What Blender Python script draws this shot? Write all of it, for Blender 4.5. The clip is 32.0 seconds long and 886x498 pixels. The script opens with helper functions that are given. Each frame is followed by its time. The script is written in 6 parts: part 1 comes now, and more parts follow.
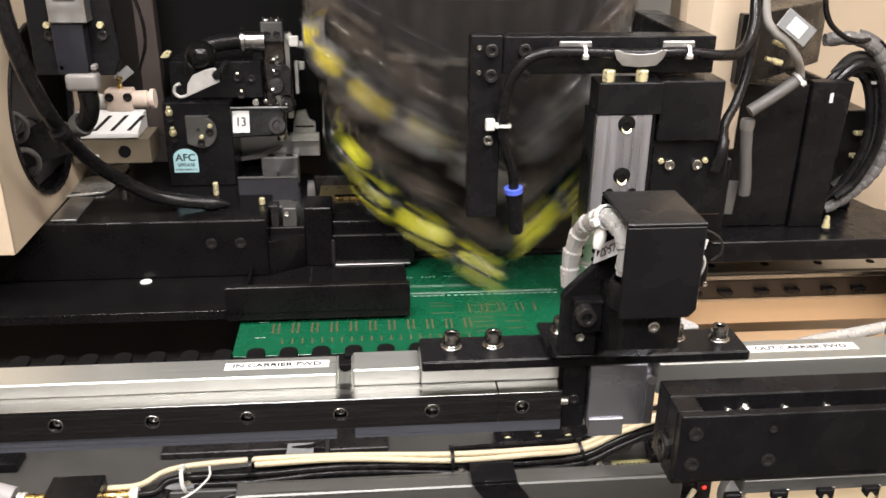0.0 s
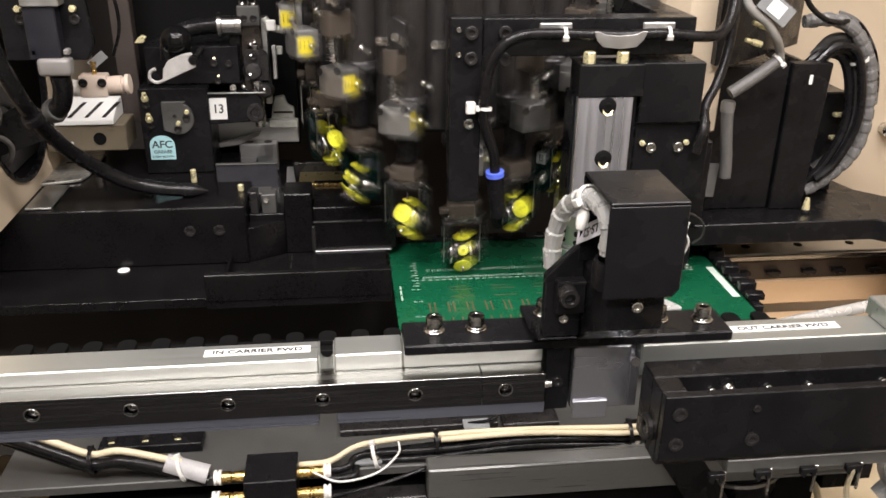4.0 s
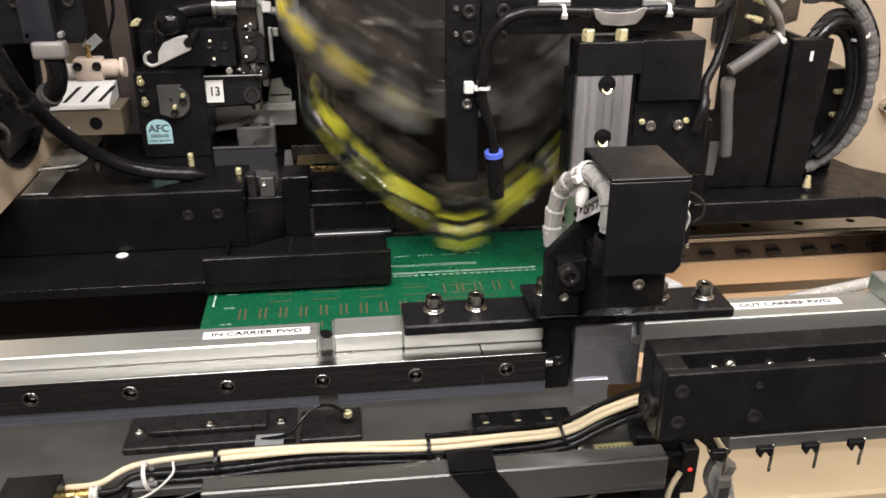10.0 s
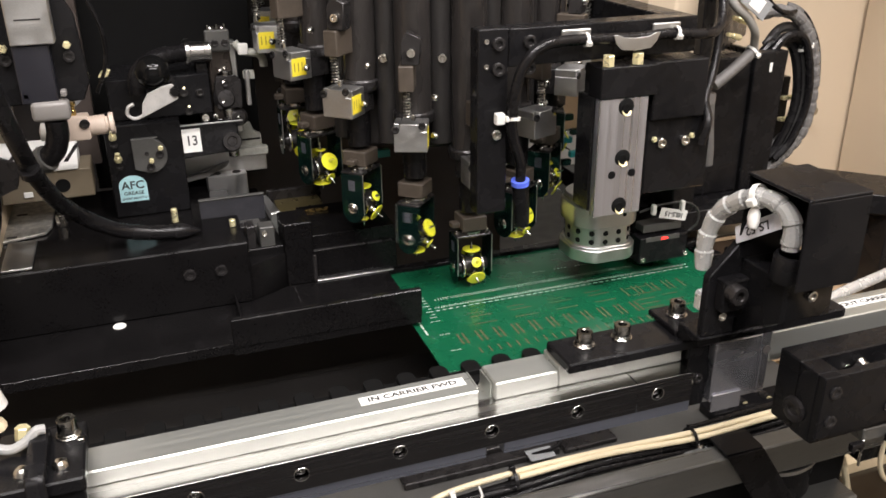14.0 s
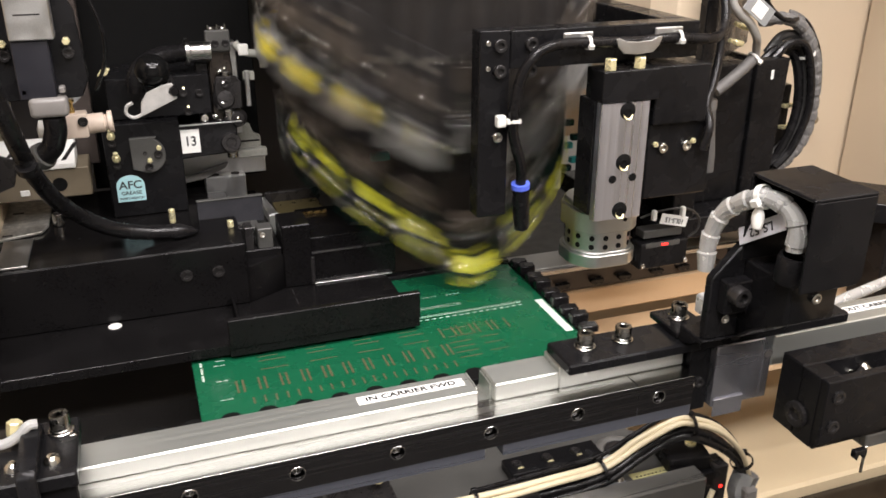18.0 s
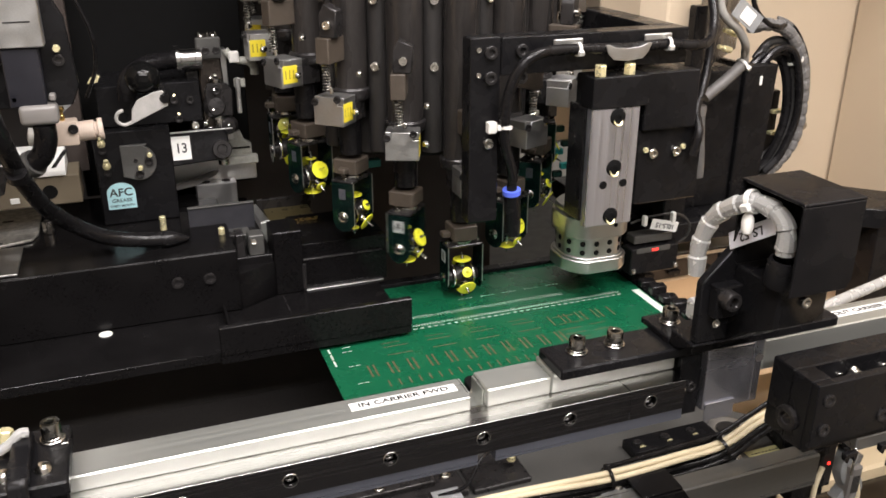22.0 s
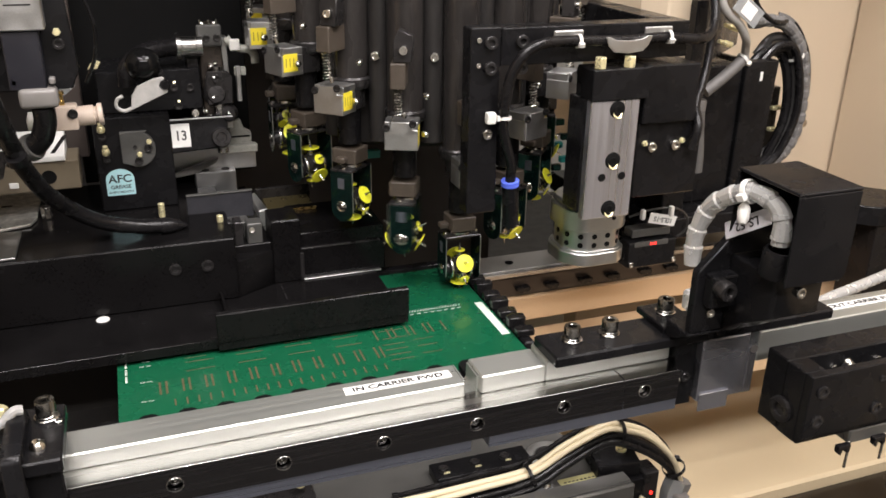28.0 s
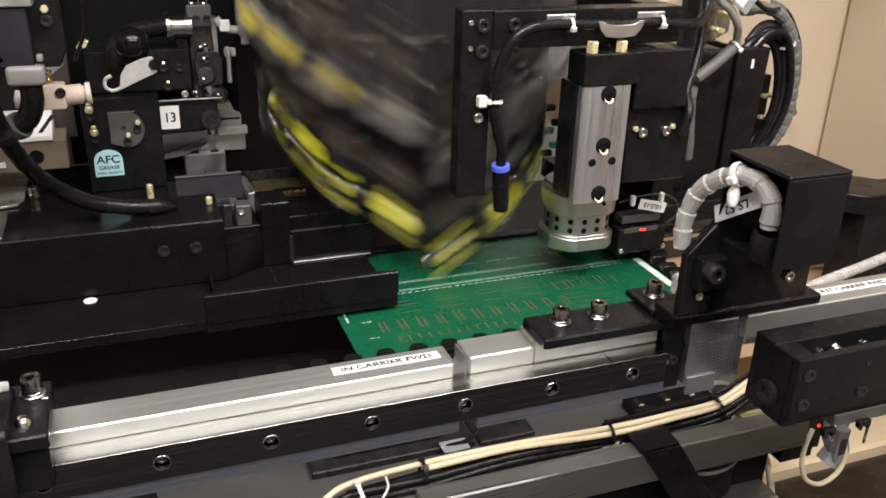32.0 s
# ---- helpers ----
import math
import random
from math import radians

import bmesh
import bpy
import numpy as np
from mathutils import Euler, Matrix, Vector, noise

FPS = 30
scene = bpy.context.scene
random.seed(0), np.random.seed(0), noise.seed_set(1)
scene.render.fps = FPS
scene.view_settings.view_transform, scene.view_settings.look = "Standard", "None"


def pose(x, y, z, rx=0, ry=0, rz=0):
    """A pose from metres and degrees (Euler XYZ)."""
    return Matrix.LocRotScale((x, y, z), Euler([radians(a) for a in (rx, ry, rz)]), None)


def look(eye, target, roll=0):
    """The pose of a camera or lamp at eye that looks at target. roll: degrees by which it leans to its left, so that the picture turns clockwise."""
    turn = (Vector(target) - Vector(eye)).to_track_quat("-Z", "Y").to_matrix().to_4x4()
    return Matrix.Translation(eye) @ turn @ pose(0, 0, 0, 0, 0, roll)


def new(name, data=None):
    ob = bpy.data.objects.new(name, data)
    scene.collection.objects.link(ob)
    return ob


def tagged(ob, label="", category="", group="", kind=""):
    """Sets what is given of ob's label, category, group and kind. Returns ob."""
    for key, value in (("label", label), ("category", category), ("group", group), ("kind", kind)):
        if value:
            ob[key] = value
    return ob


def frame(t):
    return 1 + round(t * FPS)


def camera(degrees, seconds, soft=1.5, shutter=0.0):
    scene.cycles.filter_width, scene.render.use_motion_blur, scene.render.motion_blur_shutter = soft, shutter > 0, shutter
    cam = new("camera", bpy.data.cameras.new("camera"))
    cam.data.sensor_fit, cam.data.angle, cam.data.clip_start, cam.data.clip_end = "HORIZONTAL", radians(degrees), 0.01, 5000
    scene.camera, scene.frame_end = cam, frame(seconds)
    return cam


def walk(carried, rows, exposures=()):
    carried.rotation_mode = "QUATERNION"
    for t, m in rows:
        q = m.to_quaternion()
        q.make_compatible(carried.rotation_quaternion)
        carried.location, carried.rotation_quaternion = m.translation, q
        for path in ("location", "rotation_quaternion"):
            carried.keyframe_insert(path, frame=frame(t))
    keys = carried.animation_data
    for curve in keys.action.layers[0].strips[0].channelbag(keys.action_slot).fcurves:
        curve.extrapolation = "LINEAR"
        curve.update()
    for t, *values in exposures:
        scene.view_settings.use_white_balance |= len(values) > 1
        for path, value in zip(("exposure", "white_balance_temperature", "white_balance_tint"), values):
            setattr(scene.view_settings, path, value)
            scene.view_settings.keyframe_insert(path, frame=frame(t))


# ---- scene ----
cam = camera(54.5, 32.0, soft=1.6, shutter=0.5)
PATH = [
    (0, (0.201, -0.477, 0.323), (0.373, 1.352, -0.468), 0.7),
    (0.5, (0.2, -0.476, 0.322), (0.371, 1.354, -0.465), 0.5),
    (1, (0.201, -0.476, 0.321), (0.374, 1.352, -0.472), 0.5),
    (1.5, (0.201, -0.476, 0.319), (0.378, 1.349, -0.481), 0.5),
    (2, (0.201, -0.474, 0.32), (0.388, 1.348, -0.483), 0.6),
    (2.5, (0.201, -0.474, 0.319), (0.397, 1.345, -0.488), 0.6),
    (3, (0.201, -0.474, 0.318), (0.403, 1.345, -0.489), 0.6),
    (3.5, (0.201, -0.473, 0.317), (0.415, 1.342, -0.495), 0.8),
    (5.5, (0.202, -0.474, 0.317), (0.406, 1.34, -0.501), 0.2),
    (6, (0.202, -0.473, 0.316), (0.402, 1.334, -0.518), 0.1),
    (6.5, (0.202, -0.473, 0.315), (0.394, 1.335, -0.518), -0.1),
    (7, (0.202, -0.473, 0.315), (0.393, 1.334, -0.52), -0.2),
    (7.5, (0.202, -0.473, 0.314), (0.392, 1.333, -0.526), -0.2),
    (8, (0.202, -0.472, 0.313), (0.392, 1.329, -0.534), -0.2),
    (8.5, (0.202, -0.473, 0.312), (0.391, 1.329, -0.535), -0.1),
    (9, (0.202, -0.473, 0.313), (0.396, 1.331, -0.528), -0.1),
    (9.5, (0.202, -0.472, 0.313), (0.404, 1.331, -0.53), 0.0),
    (10, (0.202, -0.471, 0.312), (0.415, 1.328, -0.534), 0.1),
    (10.5, (0.2, -0.47, 0.313), (0.426, 1.327, -0.536), 0.4),
    (11, (0.179, -0.453, 0.314), (0.48, 1.326, -0.548), 1.1),
    (11.5, (0.12, -0.438, 0.318), (0.502, 1.3, -0.595), 0.4),
    (12, (0.024, -0.418, 0.334), (0.541, 1.324, -0.502), -1.9),
    (12.5, (0.006, -0.412, 0.324), (0.625, 1.313, -0.475), 0.6),
    (13, (0.003, -0.414, 0.326), (0.581, 1.329, -0.468), -1.0),
    (13.5, (0.003, -0.413, 0.324), (0.582, 1.324, -0.481), -1.2),
    (14, (0.003, -0.411, 0.322), (0.615, 1.315, -0.482), -0.6),
    (14.5, (0.003, -0.41, 0.32), (0.615, 1.316, -0.482), -0.6),
    (16.5, (0.001, -0.408, 0.316), (0.618, 1.322, -0.477), -0.3),
    (17, (0.001, -0.408, 0.315), (0.621, 1.321, -0.477), -0.2),
    (17.5, (0.001, -0.408, 0.314), (0.625, 1.322, -0.472), 0.1),
    (18, (0.002, -0.408, 0.313), (0.623, 1.324, -0.469), 0.1),
    (18.5, (0.001, -0.408, 0.314), (0.622, 1.327, -0.463), -0.0),
    (19, (0.001, -0.407, 0.315), (0.626, 1.328, -0.46), -0.0),
    (19.5, (0.0, -0.408, 0.314), (0.629, 1.327, -0.458), 0.0),
    (20, (0.001, -0.408, 0.313), (0.633, 1.327, -0.457), 0.1),
    (20.5, (0.001, -0.408, 0.313), (0.634, 1.329, -0.45), 0.1),
    (21, (0.0, -0.409, 0.313), (0.634, 1.327, -0.452), 0.2),
    (21.5, (0.0, -0.409, 0.313), (0.639, 1.325, -0.453), 0.2),
    (22, (0.001, -0.409, 0.313), (0.644, 1.322, -0.455), 0.1),
    (22.5, (0.002, -0.411, 0.312), (0.648, 1.32, -0.453), 0.3),
    (23, (0.003, -0.412, 0.312), (0.638, 1.322, -0.455), 0.2),
    (23.5, (0.002, -0.412, 0.311), (0.643, 1.319, -0.461), 0.5),
    (24, (0.002, -0.412, 0.31), (0.638, 1.317, -0.468), 0.5),
    (24.5, (0.003, -0.413, 0.309), (0.633, 1.316, -0.473), 0.6),
    (25, (0.003, -0.413, 0.308), (0.638, 1.313, -0.476), 0.8),
    (25.5, (0.002, -0.413, 0.308), (0.635, 1.314, -0.477), 0.8),
    (27.5, (0.002, -0.413, 0.308), (0.637, 1.32, -0.46), 0.6),
    (28, (0.002, -0.413, 0.307), (0.644, 1.315, -0.467), 0.9),
    (28.5, (0.002, -0.413, 0.306), (0.657, 1.31, -0.469), 1.2),
    (29, (0.002, -0.413, 0.306), (0.663, 1.31, -0.467), 1.3),
    (29.5, (0.002, -0.414, 0.305), (0.659, 1.307, -0.475), 1.4),
    (30, (0.003, -0.413, 0.304), (0.657, 1.306, -0.482), 1.4),
    (30.5, (0.002, -0.414, 0.304), (0.649, 1.306, -0.485), 1.3),
    (31, (0.002, -0.414, 0.304), (0.643, 1.306, -0.49), 1.2),
    (31.5, (0.002, -0.415, 0.304), (0.648, 1.303, -0.492), 1.4),
    (32, (0.002, -0.414, 0.302), (0.663, 1.297, -0.496), 1.7),
]
EXPOSURES = [(0, -0.26), (2, -0.32), (3.5, -0.38), (6, -0.46), (10, -0.49), (11.5, -0.45), (14.5, -0.44), (17, -0.40), (20, -0.40), (23, -0.43), (25.5, -0.49), (29, -0.50), (32, -0.54)]
walk(cam, [(t, look(eye, target, roll)) for t, eye, target, roll in PATH], EXPOSURES)

# ---------------------------------------------------------------- light
world = bpy.data.worlds.new("room")
scene.world = world
world.use_nodes = True
world.node_tree.nodes["Background"].inputs[0].default_value = (1.0, 0.95, 0.88, 1)
world.node_tree.nodes["Background"].inputs[1].default_value = 0.05


def ceiling_lamp(name, x, y, z, sx, sy, watts, tx, ty, tz, color=(1.0, 0.940, 0.935)):
    data = bpy.data.lights.new(name, "AREA")
    data.shape, data.size, data.size_y, data.energy, data.color = "RECTANGLE", sx, sy, watts, color
    ob = new(name, data)
    ob.matrix_world = look((x, y, z), (tx, ty, tz))
    return ob


ceiling_lamp("room_tube_light", -0.35, -0.70, 1.80, 1.2, 0.16, 52, 0.2, 0.1, 0)
ceiling_lamp("room_tube_light", 1.00, -0.60, 1.80, 1.2, 0.16, 42, 0.4, 0.1, 0)
ceiling_lamp("room_tube_light", 0.30, -1.80, 1.80, 2.4, 0.16, 70, 0.3, 0.0, 0)
# unseen lamp added above the machine to brighten beam tops and heads
ceiling_lamp("overhead_fill_light", 0.35, 0.12, 0.95, 0.7, 0.04, 5.0, 0.35, 0.25, 0)


# ---------------------------------------------------------------- materials
def mat(name, color, rough=0.5, metal=0.0, spread=0.15, scale=60.0, bump=0.0, fine=900.0, rspread=0.12, stretch=(1, 1, 1),
        alpha=None, emit=None, spec=0.5, coat=0.0, rand=0.0):
    m = bpy.data.materials.new(name)
    m.use_nodes = True
    nt = m.node_tree
    N, L = nt.nodes, nt.links
    b = N["Principled BSDF"]
    b.inputs["Base Color"].default_value = (*color, 1)
    b.inputs["Roughness"].default_value = rough
    b.inputs["Metallic"].default_value = metal
    b.inputs["Specular IOR Level"].default_value = spec
    b.inputs["Coat Weight"].default_value = coat
    tc = N.new("ShaderNodeTexCoord")
    mp = N.new("ShaderNodeMapping")
    mp.inputs["Scale"].default_value = stretch
    L.new(tc.outputs["Object"], mp.inputs["Vector"])
    if spread:
        n1 = N.new("ShaderNodeTexNoise")
        n1.inputs["Scale"].default_value, n1.inputs["Detail"].default_value = scale, 4
        n2 = N.new("ShaderNodeTexNoise")
        n2.inputs["Scale"].default_value, n2.inputs["Detail"].default_value = fine, 2
        L.new(mp.outputs[0], n1.inputs["Vector"])
        L.new(mp.outputs[0], n2.inputs["Vector"])
        add = N.new("ShaderNodeMath")
        add.operation = "ADD"
        L.new(n1.outputs["Fac"], add.inputs[0])
        L.new(n2.outputs["Fac"], add.inputs[1])
        ramp = N.new("ShaderNodeMapRange")
        ramp.inputs[1].default_value, ramp.inputs[2].default_value = 0.6, 1.4
        ramp.inputs[3].default_value, ramp.inputs[4].default_value = 1 - spread, 1 + spread
        L.new(add.outputs[0], ramp.inputs[0])
        mul = N.new("ShaderNodeVectorMath")
        mul.operation = "SCALE"
        mul.inputs[0].default_value = color
        if rand:
            info = N.new("ShaderNodeObjectInfo")
            rr = N.new("ShaderNodeMapRange")
            rr.inputs[3].default_value, rr.inputs[4].default_value = 1 - rand, 1 + rand
            L.new(info.outputs["Random"], rr.inputs[0])
            m2 = N.new("ShaderNodeMath")
            m2.operation = "MULTIPLY"
            L.new(ramp.outputs[0], m2.inputs[0])
            L.new(rr.outputs[0], m2.inputs[1])
            L.new(m2.outputs[0], mul.inputs["Scale"])
        else:
            L.new(ramp.outputs[0], mul.inputs["Scale"])
        L.new(mul.outputs[0], b.inputs["Base Color"])
        rm = N.new("ShaderNodeMapRange")
        rm.inputs[1].default_value, rm.inputs[2].default_value = 0.3, 0.7
        rm.inputs[3].default_value, rm.inputs[4].default_value = max(0.03, rough - rspread), min(1, rough + rspread)
        L.new(n1.outputs["Fac"], rm.inputs[0])
        L.new(rm.outputs[0], b.inputs["Roughness"])
        if bump:
            bp = N.new("ShaderNodeBump")
            bp.inputs["Strength"].default_value, bp.inputs["Distance"].default_value = bump, 0.0006
            L.new(n2.outputs["Fac"], bp.inputs["Height"])
            L.new(bp.outputs[0], b.inputs["Normal"])
    if alpha is not None:
        b.inputs["Transmission Weight"].default_value = alpha
        b.inputs["IOR"].default_value = 1.3
    if emit:
        b.inputs["Emission Color"].default_value = (*emit[:3], 1)
        b.inputs["Emission Strength"].default_value = emit[3]
    return m


BLACK = mat("black_anodised", (0.0080, 0.0078, 0.0085), 0.25, spread=0.35, scale=40, bump=0.14, fine=1500, rspread=0.13, spec=0.22)
GLOSSY = mat("black_painted_gloss", (0.0062, 0.0058, 0.0060), 0.20, spread=0.35, scale=25, bump=0.08, fine=500, rspread=0.08, spec=0.19)
OXIDE = mat("black_oxide_steel", (0.030, 0.028, 0.028), 0.30, 0.4, spread=0.3, scale=80, bump=0.1)
DARKIN = mat("dark_machine_interior", (0.075, 0.069, 0.066), 0.7, spread=0.4, scale=12, spec=0.10)
DRUM = mat("dark_turret_drum", (0.034, 0.031, 0.030), 0.6, spread=0.4, scale=12, spec=0.15)
# the colour of deep shade, for the void under the feeders
VOIDSHADE = mat("shaded_void_black", (0.042, 0.039, 0.037), 0.75, spread=0.3, scale=14, spec=0.1)
STEEL = mat("ground_steel", (0.50, 0.49, 0.475), 0.26, 1.0, spread=0.12, scale=30, stretch=(0.15, 4, 4), rspread=0.08)
# darker copy of the rail's steel: the dim reflection is in the colour
RAILFACE = mat("rail_steel_dark_reflection", (0.12, 0.115, 0.12), 0.26, 1.0, spread=0.12, scale=40, stretch=(0.1, 10, 10), rspread=0.06)
BLUEALU = mat("blued_machined_lip", (0.22, 0.235, 0.285), 0.35, 0.8, spread=0.15, scale=50, stretch=(0.05, 12, 12))
POLISHED = mat("polished_end_block", (0.52, 0.52, 0.56), 0.26, 0.9, spread=0.03, scale=14, stretch=(0.5, 3, 3), rspread=0.03)
FINGER = mat("matte_black_finger", (0.006, 0.006, 0.006), 0.7, spread=0.2, scale=80, spec=0.1)
LENSALU = mat("turned_lens_aluminium", (0.62, 0.63, 0.62), 0.36, 1.0, spread=0.10, scale=60, rspread=0.08)
BARGREY = mat("dull_grey_bar", (0.20, 0.20, 0.19), 0.34, 0.7, spread=0.15, scale=30, stretch=(0.2, 6, 6))
ALU = mat("milled_aluminium", (0.535, 0.55, 0.515), 0.34, 0.80, spread=0.035, scale=22, stretch=(0.08, 14, 14), rspread=0.08, bump=0.02)
BRUSHED = mat("vertical_brushed_aluminium", (0.74, 0.75, 0.82), 0.34, 0.95, spread=0.10, scale=14, fine=70, stretch=(14, 14, 0.03), rspread=0.10, bump=0.03)
ALUDULL = mat("dull_aluminium", (0.56, 0.56, 0.55), 0.42, 1.0, spread=0.12, scale=60, rspread=0.1, bump=0.06)
GREY = mat("grey_painted_plate", (0.086, 0.085, 0.080), 0.45, 0.3, spread=0.22, scale=20, bump=0.05)
CHROME = mat("bright_screw_steel", (0.62, 0.60, 0.56), 0.22, 1.0, spread=0.2, scale=200)
BOLT = mat("dark_bolt_steel", (0.26, 0.255, 0.24), 0.24, 1.0, spread=0.3, scale=200)
SCUFFED = mat("scuffed_bare_steel", (0.52, 0.51, 0.47), 0.42, 0.8, spread=0.55, scale=28, fine=160, rspread=0.22, bump=0.05)
PALEMID = mat("dusty_pale_bracket", (0.33, 0.33, 0.29), 0.5, spread=0.25, scale=120)
BRASS = mat("brass", (0.60, 0.42, 0.16), 0.28, 1.0, spread=0.15, scale=200)
# yellow zinc parts, and the highlights painted beside dark screws
GOLDLIT = mat("zinc_yellow_and_glint", (0.92, 0.84, 0.50), 0.32, 0.6, spread=0.12, scale=200)
BEIGE = mat("beige_machine_paint", (0.58, 0.475, 0.345), 0.5, spread=0.05, scale=6, bump=0.12, fine=700)
# near-white so that the unseen room throws lamp light back
PAINT = mat("white_wall_paint", (0.74, 0.72, 0.67), 0.7, spread=0.05, scale=4)
TAN = mat("tan_base_paint", (0.60, 0.42, 0.25), 0.5, spread=0.08, scale=8, bump=0.08)
PCB = mat("green_solder_mask", (0.0055, 0.090, 0.040), 0.28, spread=0.10, scale=30, rspread=0.05, coat=0.2, fine=400)
COPPER = mat("tinned_pad", (0.135, 0.115, 0.060), 0.4, 0.3, spread=0.25, scale=300)
SILK = mat("white_silkscreen", (0.62, 0.70, 0.62), 0.5, spread=0.08, scale=200)
PAPER = mat("white_label_tape", (0.78, 0.78, 0.75), 0.42, spread=0.04, scale=40)
INK = mat("black_ink", (0.012, 0.012, 0.012), 0.5, spread=0.1)
BLUEPAPER = mat("pale_blue_label", (0.42, 0.68, 0.72), 0.45, spread=0.05, scale=40)
WHITEPL = mat("white_nylon", (0.72, 0.71, 0.67), 0.4, spread=0.06, scale=60)
CLEARPL = mat("milky_corrugated_tube", (0.66, 0.66, 0.64), 0.24, spread=0.10, scale=60, alpha=0.55)
RUBBER = mat("black_cable_jacket", (0.0085, 0.0080, 0.0085), 0.26, spread=0.2, scale=60, spec=0.26)
GREYCAB = mat("grey_cable_jacket", (0.036, 0.035, 0.034), 0.38, spread=0.15, scale=60)
CREAM = mat("cream_cable_jacket", (0.70, 0.61, 0.42), 0.42, spread=0.08, scale=60)
YELLOW = mat("yellow_reflector", (0.88, 0.88, 0.05), 0.35, spread=0.06, scale=100)
POSTDARK = mat("blackened_guide_post", (0.030, 0.028, 0.027), 0.4, 0.3, spread=0.2, scale=30, stretch=(1, 1, 0.15))
PALECAB = mat("pale_grey_jacket", (0.28, 0.27, 0.25), 0.4, spread=0.1, scale=60)
SLEEVE = mat("grey_woven_sleeve", (0.12, 0.115, 0.11), 0.5, spread=0.2, scale=200, bump=0.2)
PALEGREY = mat("pale_grey_moulding", (0.19, 0.18, 0.17), 0.42, spread=0.06, scale=60)
CLEARDARK = mat("smoked_clear_acrylic", (0.055, 0.055, 0.062), 0.12, spread=0.2, scale=60, alpha=0.35)
YLABEL = mat("yellow_label", (0.80, 0.66, 0.04), 0.45, spread=0.06, scale=100)
HEADGREEN = mat("dark_green_holder", (0.022, 0.075, 0.064), 0.10, spread=0.2, scale=80, alpha=0.88)
COLUMN = mat("dark_shaft_sleeve", (0.042, 0.038, 0.036), 0.30, 0.45, spread=0.3, scale=30, stretch=(1, 1, 0.15), rspread=0.14)
TANBLOCK = mat("tan_phenolic_block", (0.066, 0.053, 0.041), 0.42, spread=0.25, scale=120)
BLUE = mat("blue_release_ring", (0.10, 0.16, 0.75), 0.35, spread=0.05)
RED = mat("red_indicator", (0.8, 0.02, 0.02), 0.4, spread=0, emit=(1, 0.03, 0.02, 4))
GLASSY = mat("clear_film_tab", (0.55, 0.57, 0.58), 0.15, spread=0.1, scale=80, alpha=0.6)
TAGFILM = mat("milky_tag_film", (0.58, 0.58, 0.62), 0.25, spread=0.08, scale=80)
CHAINCLEAR = mat("smoky_clear_guide", (0.20, 0.195, 0.19), 0.22, spread=0.15, scale=90, alpha=0.25)
TEAL = mat("teal_plastic", (0.03, 0.30, 0.28), 0.35, spread=0.1)


# ---------------------------------------------------------------- building blocks
def to_object(name, bm, material, parent=None, label="", smooth=False):
    me = bpy.data.meshes.new(name)
    bmesh.ops.recalc_face_normals(bm, faces=bm.faces)
    bm.to_mesh(me)
    bm.free()
    me.materials.append(material)
    if smooth:
        me.polygons.foreach_set("use_smooth", [True] * len(me.polygons))
        me.set_sharp_from_angle(angle=radians(35))
    ob = new(name, me)
    if parent:
        ob.parent = parent
    if label:
        ob["label"] = label
    return ob


def part(name, bm, material, parent, label="", smooth=True):
    return to_object(name, bm, material, parent, label, smooth)


def thing(name, label, category, group="", kind="", at=(0, 0, 0), rz=0):
    ob = new(name)
    ob.empty_display_size = 0.02
    ob.matrix_basis = pose(*at, 0, 0, rz)
    return tagged(ob, label, category, group, kind)


def box(x0, x1, y0, y1, z0, z1, bev=0.0008, bm=None, seg=1):
    own = bm is None
    b2 = bmesh.new()
    bmesh.ops.create_cube(b2, size=1, matrix=Matrix.LocRotScale(((x0 + x1) / 2, (y0 + y1) / 2, (z0 + z1) / 2), None, (abs(x1 - x0), abs(y1 - y0), abs(z1 - z0))))
    if bev:
        bmesh.ops.bevel(b2, geom=b2.edges[:], offset=min(bev, 0.3 * min(abs(x1 - x0), abs(y1 - y0), abs(z1 - z0))), segments=seg, affect="EDGES", profile=0.5)
    if own:
        return b2
    return merge(bm, b2)


def merge(bm, other, m=None):
    me = bpy.data.meshes.new("tmp")
    if m is not None:
        other.transform(m)
    other.to_mesh(me)
    other.free()
    bm.from_mesh(me)
    bpy.data.meshes.remove(me)
    return bm


def lathe(profile, n=24, m=None, bm=None):
    """A body of rotation about z from (radius, z) pairs."""
    b2 = bmesh.new()
    rings = []
    for r, z in profile:
        if r < 1e-6:
            rings.append([b2.verts.new((0, 0, z))])
        else:
            rings.append([b2.verts.new((r * math.cos(2 * math.pi * i / n), r * math.sin(2 * math.pi * i / n), z)) for i in range(n)])
    for a, b in zip(rings, rings[1:]):
        for i in range(n):
            j = (i + 1) % n
            if len(a) == 1 and len(b) == 1:
                continue
            if len(a) == 1:
                b2.faces.new((a[0], b[i], b[j]))
            elif len(b) == 1:
                b2.faces.new((a[i], a[j], b[0]))
            else:
                b2.faces.new((a[i], a[j], b[j], b[i]))
    if m is not None:
        b2.transform(m)
    if bm is not None:
        return merge(bm, b2)
    return b2


def cyl(r, z0, z1, n=24, bev=0.0006, m=None, bm=None):
    bev = min(bev, r * 0.3, abs(z1 - z0) * 0.3)
    return lathe([(0, z0), (r - bev, z0), (r, z0 + bev), (r, z1 - bev), (r - bev, z1), (0, z1)], n, m, bm)


